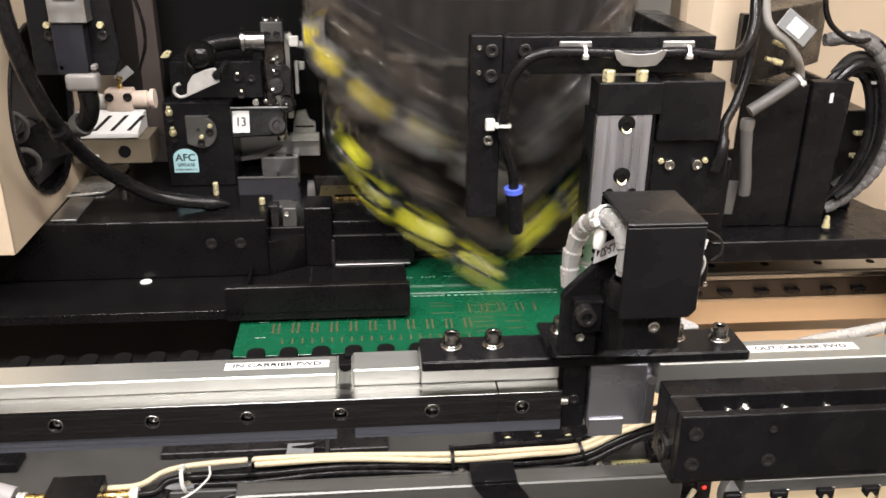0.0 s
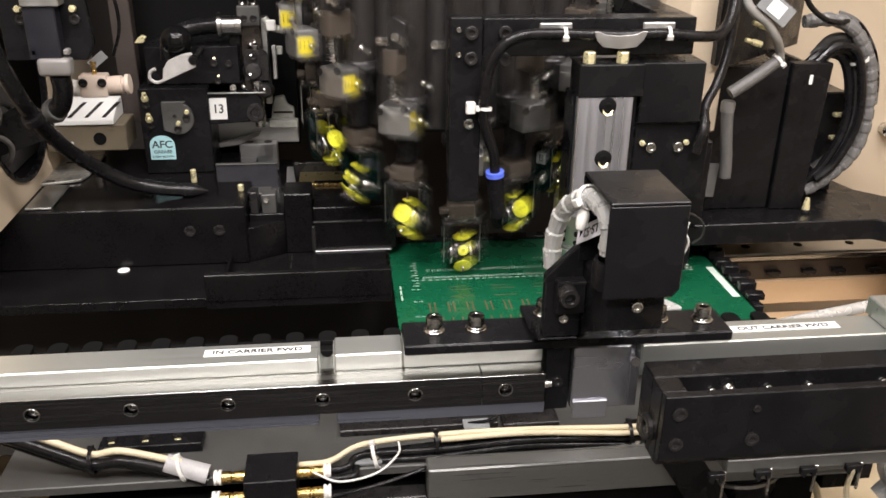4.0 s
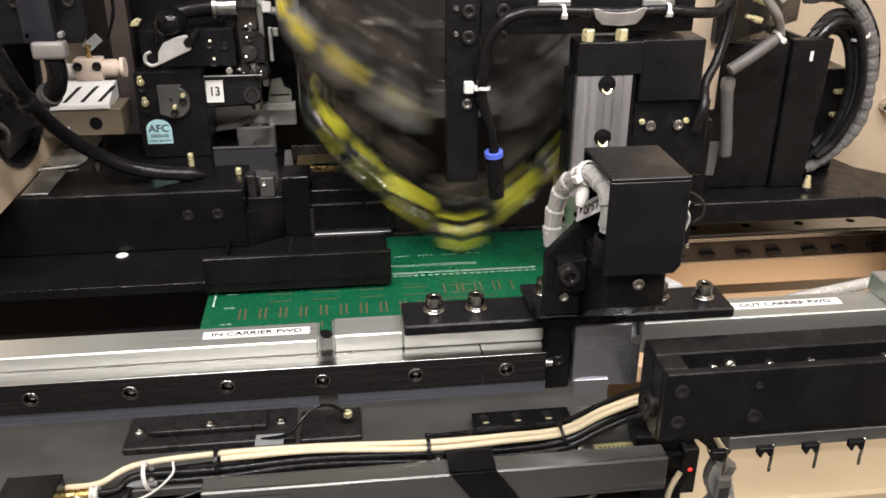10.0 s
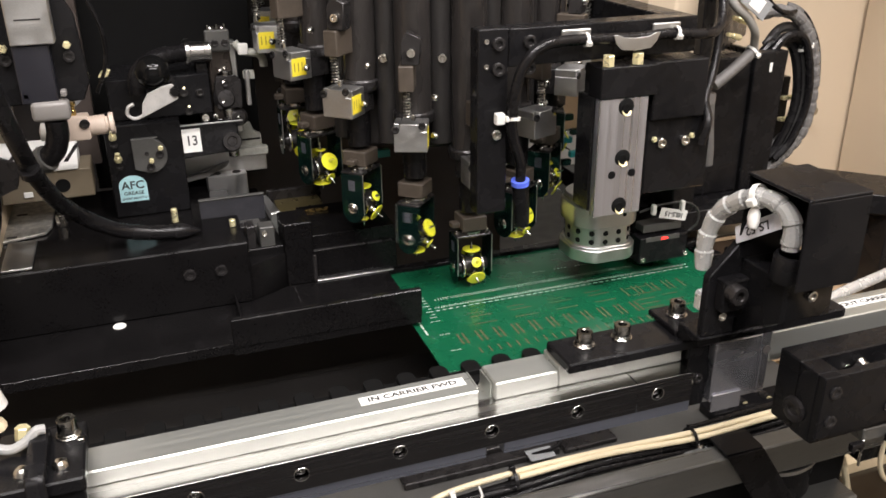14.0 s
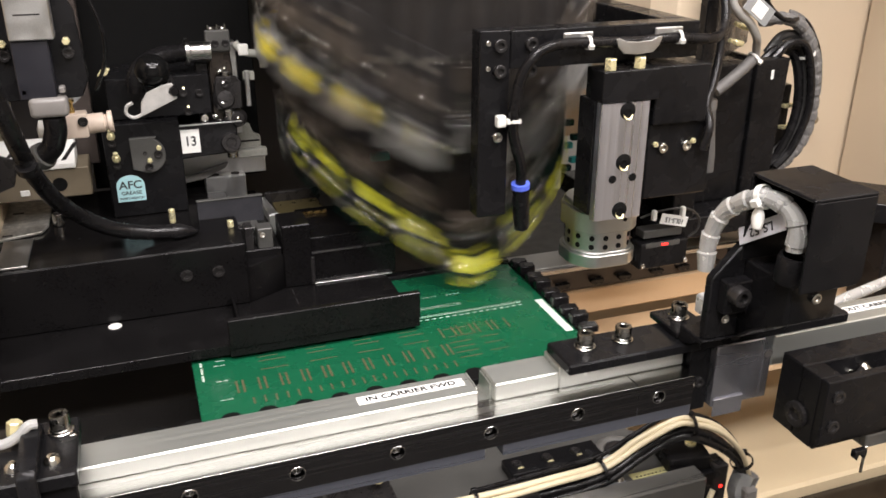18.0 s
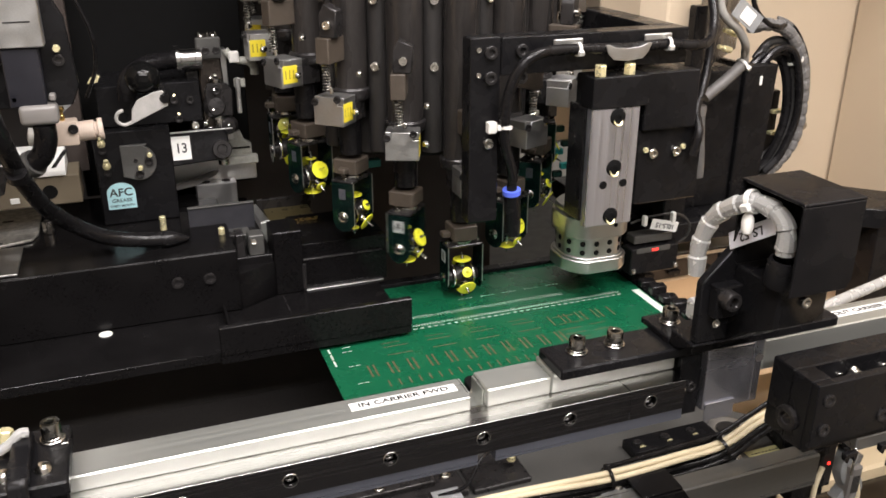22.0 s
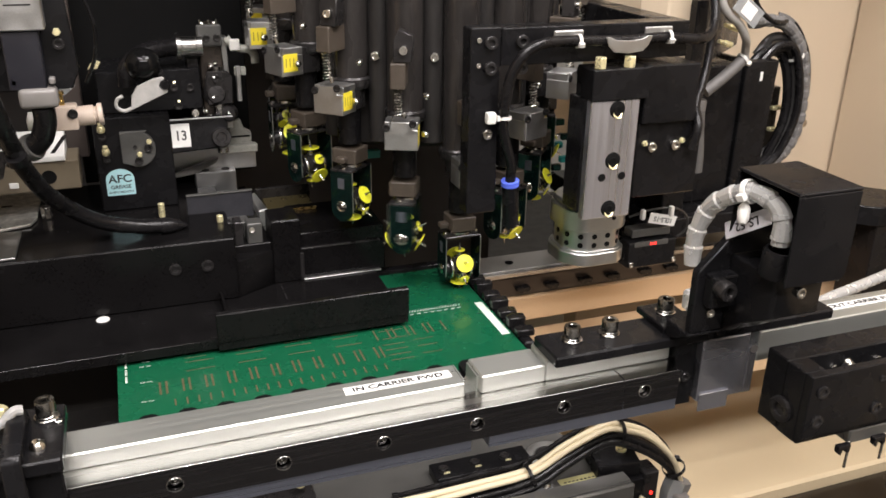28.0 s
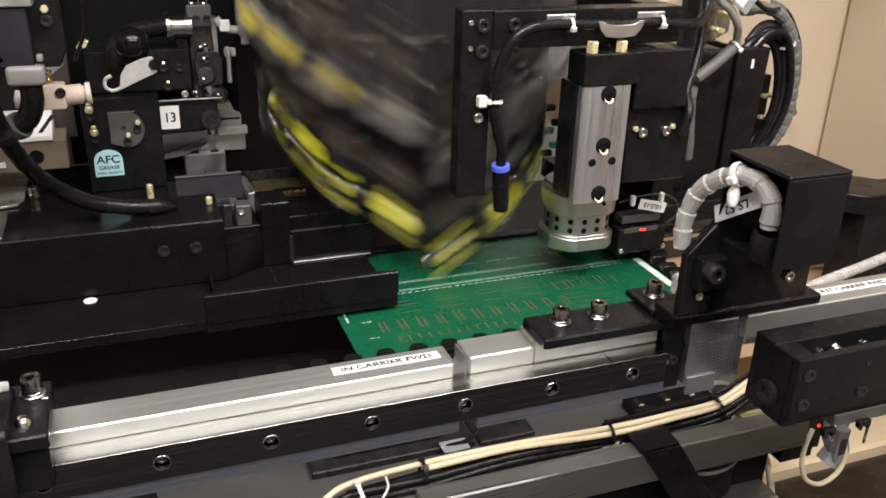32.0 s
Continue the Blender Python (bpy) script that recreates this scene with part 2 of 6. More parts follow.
def prism(outline, lo, hi, axis="x", bev=0.0006):
    """A closed outline pushed along an axis. The outline's two numbers are the other two axes in order."""
    b2 = bmesh.new()

    def place(p, v):
        return (v, p[0], p[1]) if axis == "x" else (p[0], v, p[1]) if axis == "y" else (p[0], p[1], v)
    a = [b2.verts.new(place(p, lo)) for p in outline]
    b = [b2.verts.new(place(p, hi)) for p in outline]
    b2.faces.new(a)
    b2.faces.new(b)
    for i in range(len(a)):
        j = (i + 1) % len(a)
        b2.faces.new((a[i], a[j], b[j], b[i]))
    bmesh.ops.recalc_face_normals(b2, faces=b2.faces)
    if bev:
        bmesh.ops.bevel(b2, geom=b2.edges[:], offset=bev, segments=1, affect="EDGES", profile=0.5)
    return b2


def spline(points, steps=8):
    """Points of a smooth line through the given ones."""
    P = [Vector(p) for p in points]
    P = [2 * P[0] - P[1]] + P + [2 * P[-1] - P[-2]]
    out = []
    for i in range(1, len(P) - 2):
        for s in range(steps):
            t = s / steps
            a, b, c, d = P[i - 1:i + 3]
            out.append(0.5 * ((2 * b) + (c - a) * t + (2 * a - 5 * b + 4 * c - d) * t * t + (3 * b - a - 3 * c + d) * t ** 3))
    out.append(P[-2])
    return out


def tube(points, r, n=10, steps=8, ribs=None, bm=None, flare=False):
    """A round hose along a smooth line; ribs: pitch and depth of its corrugation; flare: cups that widen along it."""
    line = spline(points, steps)
    if ribs:
        dense = [line[0]]
        for a, b in zip(line, line[1:]):
            k = max(1, math.ceil((b - a).length / (ribs[0] / (12 if flare else 4))))
            dense += [a.lerp(b, (i + 1) / k) for i in range(k)]
        line = dense
    b2 = bmesh.new()
    rings, up, run = [], Vector((0.12, 0.3, 1)).normalized(), 0.0
    for i, p in enumerate(line):
        way = (line[min(i + 1, len(line) - 1)] - line[max(i - 1, 0)]).normalized()
        side = way.cross(up)
        if side.length < 0.05:
            side = way.cross(Vector((1, 0, 0)))
        side.normalize()
        up = side.cross(way).normalized()
        if i:
            run += (p - line[i - 1]).length
        rr = r
        if ribs:
            rr = r + ribs[1] * ((run / ribs[0]) % 1) if flare else r - ribs[1] * (1 if (run / ribs[0]) % 1 < 0.3 else 0)
        rings.append([b2.verts.new(p + rr * (math.cos(2 * math.pi * k / n) * side + math.sin(2 * math.pi * k / n) * up)) for k in range(n)])
    for a, b in zip(rings, rings[1:]):
        for k in range(n):
            b2.faces.new((a[k], a[(k + 1) % n], b[(k + 1) % n], b[k]))
    b2.faces.new(rings[0])
    b2.faces.new(rings[-1])
    bmesh.ops.recalc_face_normals(b2, faces=b2.faces)
    if bm is not None:
        return merge(bm, b2)
    return b2


def aim(direction):
    """A turn that brings +z to a direction."""
    return Vector(direction).to_track_quat("Z", "Y").to_matrix().to_4x4()


def socket_screw(r, h, name="socket_screw", n=20):
    """The mesh of a cap screw with its hexagon socket; the head stands on z = 0."""
    b2 = lathe([(0, 0), (r, 0), (r, h * 0.9), (r * 0.92, h), (r * 0.56, h), (r * 0.5, h * 0.94), (r * 0.5, h * 0.45), (0, h * 0.4)], n)
    return b2


SCREWS = {}


def screw(parent, at, r=0.003, h=0.003, way=(0, 0, 1), material=None, name="socket_screw", label=""):
    material = material or OXIDE
    key = (round(r, 5), round(h, 5), material.name)
    if key not in SCREWS:
        ob = part(name, socket_screw(r, h), material, parent, label)
        SCREWS[key] = ob.data
    else:
        ob = new(name, SCREWS[key])
        ob.parent = parent
        if label:
            ob["label"] = label
    ob.matrix_basis = Matrix.Translation(at) @ aim(way)
    return ob


def text(parent, body, size, m, material=None, name="lettering", squeeze=1.0):
    cu = bpy.data.curves.new(name, "FONT")
    cu.body, cu.size, cu.extrude, cu.align_x, cu.align_y = body, size, 0.00008, "CENTER", "CENTER"
    cu.offset = size * 0.018
    tmp = new("tmp", cu)
    bpy.context.view_layer.update()
    me = bpy.data.meshes.new_from_object(tmp.evaluated_get(bpy.context.evaluated_depsgraph_get()))
    bpy.data.objects.remove(tmp)
    me.materials.clear()
    me.materials.append(material or INK)
    ob = new(name, me)
    ob.parent = parent
    ob.matrix_basis = m @ Matrix.Diagonal((squeeze, 1, 1, 1))
    return ob


def cable_tie(parent, at, way, r, material=None, tail=(0, 0, 1), name="cable_tie"):
    """A strap ring round a bundle with its lock box."""
    b2 = lathe([(r, -0.0016), (r + 0.0011, -0.0016), (r + 0.0011, 0.0016), (r, 0.0016), (r, -0.0016)], 16)
    box(r - 0.0003, r + 0.0038, -0.0022, 0.0022, -0.0026, 0.0026, 0.0004, b2)
    ob = part(name, b2, material or RUBBER, parent)
    z = Vector(way).normalized()
    x = Vector(tail) - Vector(tail).dot(z) * z
    x.normalize()
    y = z.cross(x)
    ob.matrix_basis = Matrix(((x.x, y.x, z.x, at[0]), (x.y, y.y, z.y, at[1]), (x.z, y.z, z.z, at[2]), (0, 0, 0, 1)))
    return ob


# ---------------------------------------------------------------- the machine's housing and the room
def structure(name, bm, material, label, category):
    return tagged(to_object(name, bm, material, None, label), label, category, kind="structure")


structure("floor", box(-3, 4, -3, 3, -1.06, -1.0, 0), GREY, "grey workshop floor round the machine", "floor")
# ceiling and outer walls stay out of view; added to bounce light
structure("ceiling", box(-3, 4, -3, 3, 1.9, 1.96, 0), PAINT, "unseen pale ceiling added above the machine to bounce light", "ceiling")
structure("wall_south", box(-3, 4, -2.6, -2.5, -1, 1.9, 0), PAINT, "unseen pale wall added before the open machine to bounce light", "wall")
structure("wall_north", box(0.605, 1.15, 0.62, 0.66, -0.6, 1.2, 0.002), BEIGE, "beige painted back panel of the machine housing", "panel")
structure("wall_east", box(1.04, 1.08, -0.6, 0.615, -0.6, 1.2, 0.002), BEIGE, "beige painted side panel of the machine housing", "panel")
structure("wall_back", box(-0.9, 0.6, 0.95, 1.0, -0.6, 1.2, 0.002), DARKIN, "dark rear panel inside the machine", "panel")
structure("wall_west", box(-0.66, -0.62, -0.2, 0.95, -0.6, 1.2, 0.002), BEIGE, "beige painted side panel of the machine housing", "panel")
structure("machine_base", box(-0.619, 1.039, 0.246, 0.95, -0.42, -0.36, 0.004), mat("dusty_base_paint", (0.60, 0.49, 0.32), 0.6, spread=0.10, scale=9), "beige painted base inside the machine", "base")
structure("lower_shelf", box(-0.619, 1.039, -0.20, 0.2440, -0.47, -0.3750, 0.002), mat("oily_brown_shelf", (0.026, 0.021, 0.015), 0.24, spread=0.5, scale=14, bump=0.2, fine=60), "dark oily shelf below the machine base", "shelf")
structure("machine_cabinet", box(-0.619, 1.039, -0.18, 0.95, -1.0, -0.4702, 0.004), BEIGE, "beige painted lower cabinet of the machine", "cabinet")
# more unseen bounce walls that close the room
structure("room_wall_west", box(-3.1, -3.0, -2.5, 3, -1, 1.9, 0), PAINT, "unseen pale wall added beside the machine to bounce light", "wall")
structure("room_wall_east", box(4.0, 4.1, -2.5, 3, -1, 1.9, 0), PAINT, "unseen pale wall added beside the machine to bounce light", "wall")
structure("room_wall_north", box(-3.1, 4.1, 3.0, 3.1, -1, 1.9, 0), PAINT, "unseen pale wall added behind the machine to bounce light", "wall")
# out of view; placed to shade the turret from the ceiling lamps
structure("canopy", box(-0.619, 1.039, 0.30, 0.95, 0.62, 0.66, 0.002), DARKIN, "unseen dark hood slab that keeps light off the turret", "hood")


# ---------------------------------------------------------------- front carrier beam with its guide rail
def carrier_beam():
    t = thing("in_carrier_beam", "milled aluminium carrier beam with a ground guide rail, coloured as reflecting dark, along its front", "machine beam")
    def prof(top):
        return [(0.0395, top), (0.0155, top), (0.0155, 0.0119), (0.0206, 0.0119), (0.0206, -0.0102), (0.0395, -0.0102)]
    part("beam", prism(prof(0.0222), -0.62, 0.1775, bev=0.0008), ALU, t)
    bowl = [(0.1830 + 0.0044 * math.cos(a), 0.0134 + 0.0044 * math.sin(a)) for a in [math.pi + math.pi * i / 12 for i in range(13)]]
    part("beam_notch", prism([(0.1777, -0.0100), (0.1777, 0.0220)] + [(0.1786, 0.0220)] + bowl + [(0.1874, 0.0220), (0.1883, 0.0220), (0.1883, -0.0100)], 0.0210, 0.0393, "y", 0), ALU, t)
    part("notch_front", prism([(0.1777, -0.0100), (0.1777, 0.0116), (0.1883, 0.0116), (0.1883, -0.0100)], 0.0206, 0.0209, "y", 0), ALU, t)
    for x0, x1 in ((-0.62, 0.1770), (0.1890, 0.3270)):
        part("lower_lip", box(x0, x1, 0.0012, 0.0395, -0.0192, -0.0104, 0.0004), BLUEALU, t, "bluish machined lower lip")
    part("beam", prism(prof(0.0245), 0.1885, 0.2333, bev=0.0009), ALU, t)
    part("beam", prism(prof(0.0280), 0.2335, 0.3275, bev=0.0009), ALU, t)
    part("pencil_mark", box(0.284, 0.2846, 0.003, 0.011, 0.01183, 0.0120, 0), INK, t, "short dark scribed mark")
    # the face carries real counterbores: it is built as a strip with round openings
    for x0, x1, holes in ((-0.62, 0.284, [0.06 * k for k in range(-10, 5)]), (0.2844, 0.3262, [0.30])):
        b = bmesh.new()
        front, back = [], []
        z0, z1 = -0.0100, 0.0118
        cuts = [x0] + [(a + c) / 2 for a, c in zip(holes, holes[1:])] + [x1]
        for h, a, c in zip(holes, cuts, cuts[1:]):
            n, r = 24, 0.0043
            ring = [b.verts.new((h + r * math.cos(2 * math.pi * i / n + math.pi / 4), 0, 0.0009 + r * math.sin(2 * math.pi * i / n + math.pi / 4))) for i in range(n)]
            deep = [b.verts.new((v.co.x, 0.007, v.co.z)) for v in ring]
            corner = [b.verts.new((c, 0, z1)), b.verts.new((a, 0, z1)), b.verts.new((a, 0, z0)), b.verts.new((c, 0, z0))]
            for q in range(4):
                seg = [ring[(q * n // 4 + i) % n] for i in range(n // 4 + 1)]
                b.faces.new([corner[q]] + [corner[(q + 1) % 4]] + seg[::-1])
            for i in range(n):
                b.faces.new((ring[i], ring[(i + 1) % n], deep[(i + 1) % n], deep[i]))
            b.faces.new(deep)
        # front coloured dark and top bright, as the rail mirrors its surroundings
        face = part("rail_face", b, RAILFACE, t, "ground rail face with counterbored holes, its dark reflection put into the colour", smooth=False)
        part("guide_rail", box(x0, x1, 0.0078, 0.0204, -0.0100, 0.0103, 0.0004), RAILFACE, t)
        part("rail_top", box(x0, x1, 0.0001, 0.0204, 0.0105, 0.0118, 0.0005), STEEL, t)
        for h in holes:
            if h > -0.4:
                screw(t, (h, 0.0065, 0.0009), 0.0034, 0.0026, (0, -1, 0), BOLT)
                part("hole_rim", lathe([(0.0042, 0.0), (0.0043, 0.0003), (0.0047, 0.0003), (0.0049, 0.0), (0.0042, 0.0)], 24, Matrix.Translation((h, 0, 0.0009)) @ aim((0, -1, 0))), STEEL, t)
    part("end_pin", cyl(0.003, 0, 0.007, 12, m=Matrix.Translation((0.3265, 0.010, -0.002)) @ aim((1, 0, 0))), CHROME, t)
    return t


carrier_beam()


def tape_label(name, words, x, y, z, w, h, rz, label, cat="label", size=0.006, squeeze=1.0, tilt=0, material=None):
    t = thing(name, label, cat, at=(x, y, z))
    t.matrix_basis = pose(x, y, z, tilt, 0, rz)
    part("tape", box(-w / 2, w / 2, -h / 2, h / 2, 0, 0.0002, 0), material or PAPER, t)
    if words:
        text(t, words, size, Matrix.Translation((0, 0, 0.0004)), squeeze=squeeze)
    return t


tape_label("carrier_label", "IN CARRIER FWD", 0.138, 0.0292, 0.0223, 0.069, 0.0085, 0, "white tape label reading IN CARRIER FWD on the beam", squeeze=1.22, size=0.0062)


def bolt(parent, x, y, z, r=0.0055, h=0.0075):
    part("washer", cyl(r * 1.3, 0, 0.0014, 24, m=Matrix.Translation((x, y, z))), CHROME, parent)
    part("spring_washer", cyl(r * 1.12, 0.0014, 0.0028, 24, m=Matrix.Translation((x, y, z))), BOLT, parent)
    screw(parent, (x, y, z + 0.0028), r, h, material=BOLT)


def left_stop():
    t = thing("beam_end_bracket", "black end bracket with cap screws on the aluminium beam", "bracket")
    part("foot", box(-0.105, -0.0535, 0.0, 0.036, 0.0223, 0.0328, 0.001), BLACK, t)
    part("cheek", box(-0.105, -0.0535, -0.006, -0.0002, 0.002, 0.0328, 0.001), BLACK, t)
    part("top_plate", box(-0.105, -0.0515, -0.0150, 0.0386, 0.0330, 0.0415, 0.001), BLACK, t)
    bolt(t, -0.0603, 0.0260, 0.0415, 0.0052, 0.0085)
    part("shim_washer", box(-0.0560, -0.0523, 0.0180, 0.0215, 0.0416, 0.0428, 0.0004), CHROME, t)
    for x in (-0.0634, -0.0818):
        part("dome_screw", lathe([(0, 0.0040), (0.0022, 0.0037), (0.0038, 0.0022), (0.0044, 0.0), (0, 0.0)], 18, Matrix.Translation((x, -0.001, 0.0415))), CHROME, t)
    # a rounded clamp rib lies over the plate and down its front
    rib = [(-0.0205, -0.004), (-0.0152, -0.004), (-0.0152, 0.0417), (0.0300, 0.0417)] + [(0.0220 + 0.008 * math.cos(q), 0.0417 + 0.008 * math.sin(q)) for q in [math.pi * i / 16 for i in range(1, 9)]] + [(-0.0175, 0.0497), (-0.0205, 0.0465)]
    part("clamp_rib", prism(rib, -0.0785, -0.0690, bev=0.0008), BLACK, t)
    part("strap", tube([(-0.112, 0.020, 0.060), (-0.1014, 0.020, 0.0500), (-0.0930, 0.018, 0.0465), (-0.0870, 0.017, 0.0455), (-0.0800, 0.018, 0.0480), (-0.0745, 0.020, 0.0520), (-0.0705, 0.021, 0.0515)], 0.0027, 10), CLEARPL, t, "milky clamp strap")
    part("fitting_nut", cyl(0.0040, 0, 0.0085, 6, m=Matrix.Translation((-0.0825, 0.024, 0.0450)) @ aim((0.15, 0.1, 1))), GOLDLIT, t)
    part("hose_ring", lathe([(0.0028, 0), (0.0046, 0), (0.0052, 0.002), (0.0046, 0.005), (0.0028, 0.005), (0.0028, 0)], 18, Matrix.Translation((-0.0915, 0.020, 0.0570)) @ aim((-0.257, 0, 0.966))), CREAM, t)
    part("hose_elbow", tube([(-0.0915, 0.020, 0.0580), (-0.0960, 0.020, 0.0520), (-0.1020, 0.021, 0.0520), (-0.1060, 0.022, 0.0620), (-0.1070, 0.023, 0.0760)], 0.0036, 10), RUBBER, t)
    part("hose_fitting", lathe([(0, 0), (0.0060, 0), (0.0062, 0.0008), (0.0062, 0.050), (0, 0.050)], 20, Matrix.Translation((-0.0902, 0.020, 0.0700)) @ aim((-0.257, 0, 0.966))), WHITEPL, t, "pale plastic hose fitting")
    return t


left_stop()


def sensor_bracket():
    t = thing("sensor_bracket", "black sensor mount with cover box bolted across the carrier beams", "sensor mount")
    part("base_plate", box(0.2335, 0.4535, 0.003, 0.036, 0.0282, 0.0358, 0.0012), BLACK, t)
    for x, y in ((0.2545, 0.0225), (0.2825, 0.0225), (0.438, 0.0205)):
        bolt(t, x, y, 0.0358)
    part("clamp_foot", box(0.316, 0.343, 0.010, 0.044, 0.0358, 0.0405, 0.0008), BLACK, t)
    bolt(t, 0.330, 0.030, 0.0405)
    bolt(t, 0.408, 0.024, 0.0358)
    # upright front plate with a slanted shoulder, and the slotted lug screwed on it
    face = [(0.3185, 0.0476), (0.3185, 0.0895), (0.3200, 0.0915), (0.3420, 0.1140), (0.3420, 0.0476)]
    part("front_plate", prism(face, -0.0140, -0.0075, "y", 0.0008), BLACK, t)
    part("plate_foot", prism([(-0.0150, 0.0474), (-0.0150, 0.0462), (0.0030, 0.0362), (0.0098, 0.0362), (0.0098, 0.0474)], 0.3168, 0.3418, bev=0.0008), BLACK, t)
    part("slot_lug", box(0.3240, 0.3420, -0.0225, -0.0142, 0.0680, 0.0900, 0.0008), BLACK, t)
    part("slot_edge", box(0.3245, 0.3415, -0.0229, -0.0226, 0.0882, 0.0897, 0), OXIDE, t)
    screw(t, (0.3300, -0.0225, 0.0825), 0.0062, 0.0085, (0, -1, 0), OXIDE)
    screw(t, (0.3310, -0.0142, 0.0612), 0.0030, 0.0020, (0, -1, 0), CHROME)
    # a folded sheet cover, open on the side where the sleeve goes in
    part("cover_top", box(0.3375, 0.3815, -0.066, -0.013, 0.1545, 0.1565, 0.0008), BLACK, t)
    part("cover_front", prism([(0.3375, 0.1543), (0.3375, 0.1000), (0.3775, 0.1000), (0.3813, 0.1045), (0.3813, 0.1543)], -0.066, -0.0644, "y", 0.0004), BLACK, t)
    part("cover_side", box(0.3797, 0.3813, -0.0642, -0.0148, 0.1045, 0.1543, 0.0004), BLACK, t)
    part("cover_back", box(0.3375, 0.3813, -0.0146, -0.0130, 0.1000, 0.1543, 0.0004), BLACK, t)
    low = [(0.0060, 0.0360), (0.0060, 0.0998), (-0.0530, 0.0998), (-0.0530, 0.0730), (-0.0300, 0.0590), (-0.0120, 0.0440)]
    part("cover_stem", prism(low, 0.3424, 0.3792, bev=0.001), BLACK, t)
    screw(t, (0.3627, -0.0530, 0.0880), 0.0034, 0.0018, (0, -1, 0), CHROME)
    arc = [(0.3260, 0.003, 0.088), (0.3265, 0.004, 0.108), (0.3300, -0.001, 0.127), (0.3345, -0.0145, 0.1395), (0.3385, -0.0285, 0.1455), (0.3425, -0.0425, 0.1425), (0.3440, -0.0490, 0.1335), (0.3440, -0.0500, 0.1200)]
    part("sleeve_cup", lathe([(0, 0), (0.0090, 0), (0.0095, 0.004), (0.0095, 0.015), (0.0085, 0.017), (0.0070, 0.017), (0.0070, 0.012), (0, 0.012)], 20, Matrix.Translation((0.3455, -0.0480, 0.1000)) @ aim((0, -0.1, 1))), BLACK, t)
    part("corrugated_tube", tube(arc, 0.0050, 12, 4, ribs=(0.0125, 0.0012), flare=True), CLEARPL, t, "milky spiral-wrapped cable sleeve", smooth=False)
    cable_tie(t, (0.3378, -0.0250, 0.1450), (0.25, -0.9, 0.35), 0.0064, WHITEPL, (-0.9, -0.2, -0.3))
    part("tie_block", lathe([(0, -0.0062), (0.0020, -0.0056), (0.0034, -0.0030), (0.0038, 0.0), (0.0034, 0.0040), (0.0022, 0.0070), (0, 0.0074)], 12, Matrix.Translation((0.3345, -0.0270, 0.1330)) @ aim((-0.3, -0.4, -0.9))), WHITEPL, t)
    u = Vector((0.22, -0.80, 0.56)).normalized()
    n = Vector((-0.62, -0.50, 0.60))
    n = (n - n.dot(u) * u).normalized()
    v = n.cross(u)
    M = Matrix(((u.x, v.x, n.x, 0.3412), (u.y, v.y, n.y, -0.0240), (u.z, v.z, n.z, 0.1240), (0, 0, 0, 1)))
    tag = part("cable_tag", box(-0.0175, 0.0175, -0.0055, 0.0055, -0.0004, 0.0004, 0.0002), TAGFILM, t, "folded clear cable tag reading LS-52")
    tag.matrix_basis = M
    text(t, "LS-52", 0.0080, M @ pose(0, 0, 0.0006, 0, 0, 180), name="tag_lettering")
    part("wire_loop", tube([(0.3815, -0.050, 0.126), (0.3865, -0.050, 0.131), (0.3900, -0.049, 0.125), (0.3880, -0.047, 0.116), (0.3815, -0.046, 0.114)], 0.0007, 6), WHITEPL, t)
    return t


sensor_bracket()


def out_beam():
    t = thing("out_carrier_beam", "aluminium outfeed carrier beam with a slotted end block", "machine beam")
    part("beam", box(0.392, 1.039, 0.004, 0.031, 0.004, 0.0275, 0.0008), ALU, t)
    part("end_block", box(0.346, 0.3848, 0.004, 0.031, -0.020, 0.0280, 0.0008), POLISHED, t)
    part("end_block", box(0.3850, 0.3916, 0.013, 0.031, -0.020, 0.0280, 0.0004), POLISHED, t)
    part("end_block", box(0.3850, 0.3916, 0.0042, 0.0128, -0.020, 0.0150, 0.0004), POLISHED, t)
    part("slot_end", cyl(0.0033, 0, 0.0008, 20, 0, m=Matrix.Translation((0.3883, 0.0041, 0.0150)) @ aim((0, -1, 0))), DARKIN, t)
    part("lower_lip", box(0.347, 0.371, 0.0022, 0.0038, -0.027, -0.013, 0.0006), POLISHED, t)
    part("far_block", box(0.566, 0.640, 0.000, 0.034, 0.0275, 0.0415, 0.001), ALU, t)
    part("dark_gap_plate", box(0.3290, 0.3455, 0.010, 0.031, -0.0235, 0.0278, 0.0006), BLACK, t)
    screw(t, (0.337, 0.010, 0.000), 0.0036, 0.003, (0, -1, 0), OXIDE)
    part("lock_plate", box(0.424, 0.440, 0.0045, 0.0125, 0.0277, 0.0289, 0.0003), ALUDULL, t)
    return t


out_beam()
tape_label("outfeed_label", "OUT CARRIER FWD", 0.497, 0.0185, 0.0277, 0.080, 0.0085, 0, "white tape label reading OUT CARRIER FWD on the beam", squeeze=1.2, size=0.0062)


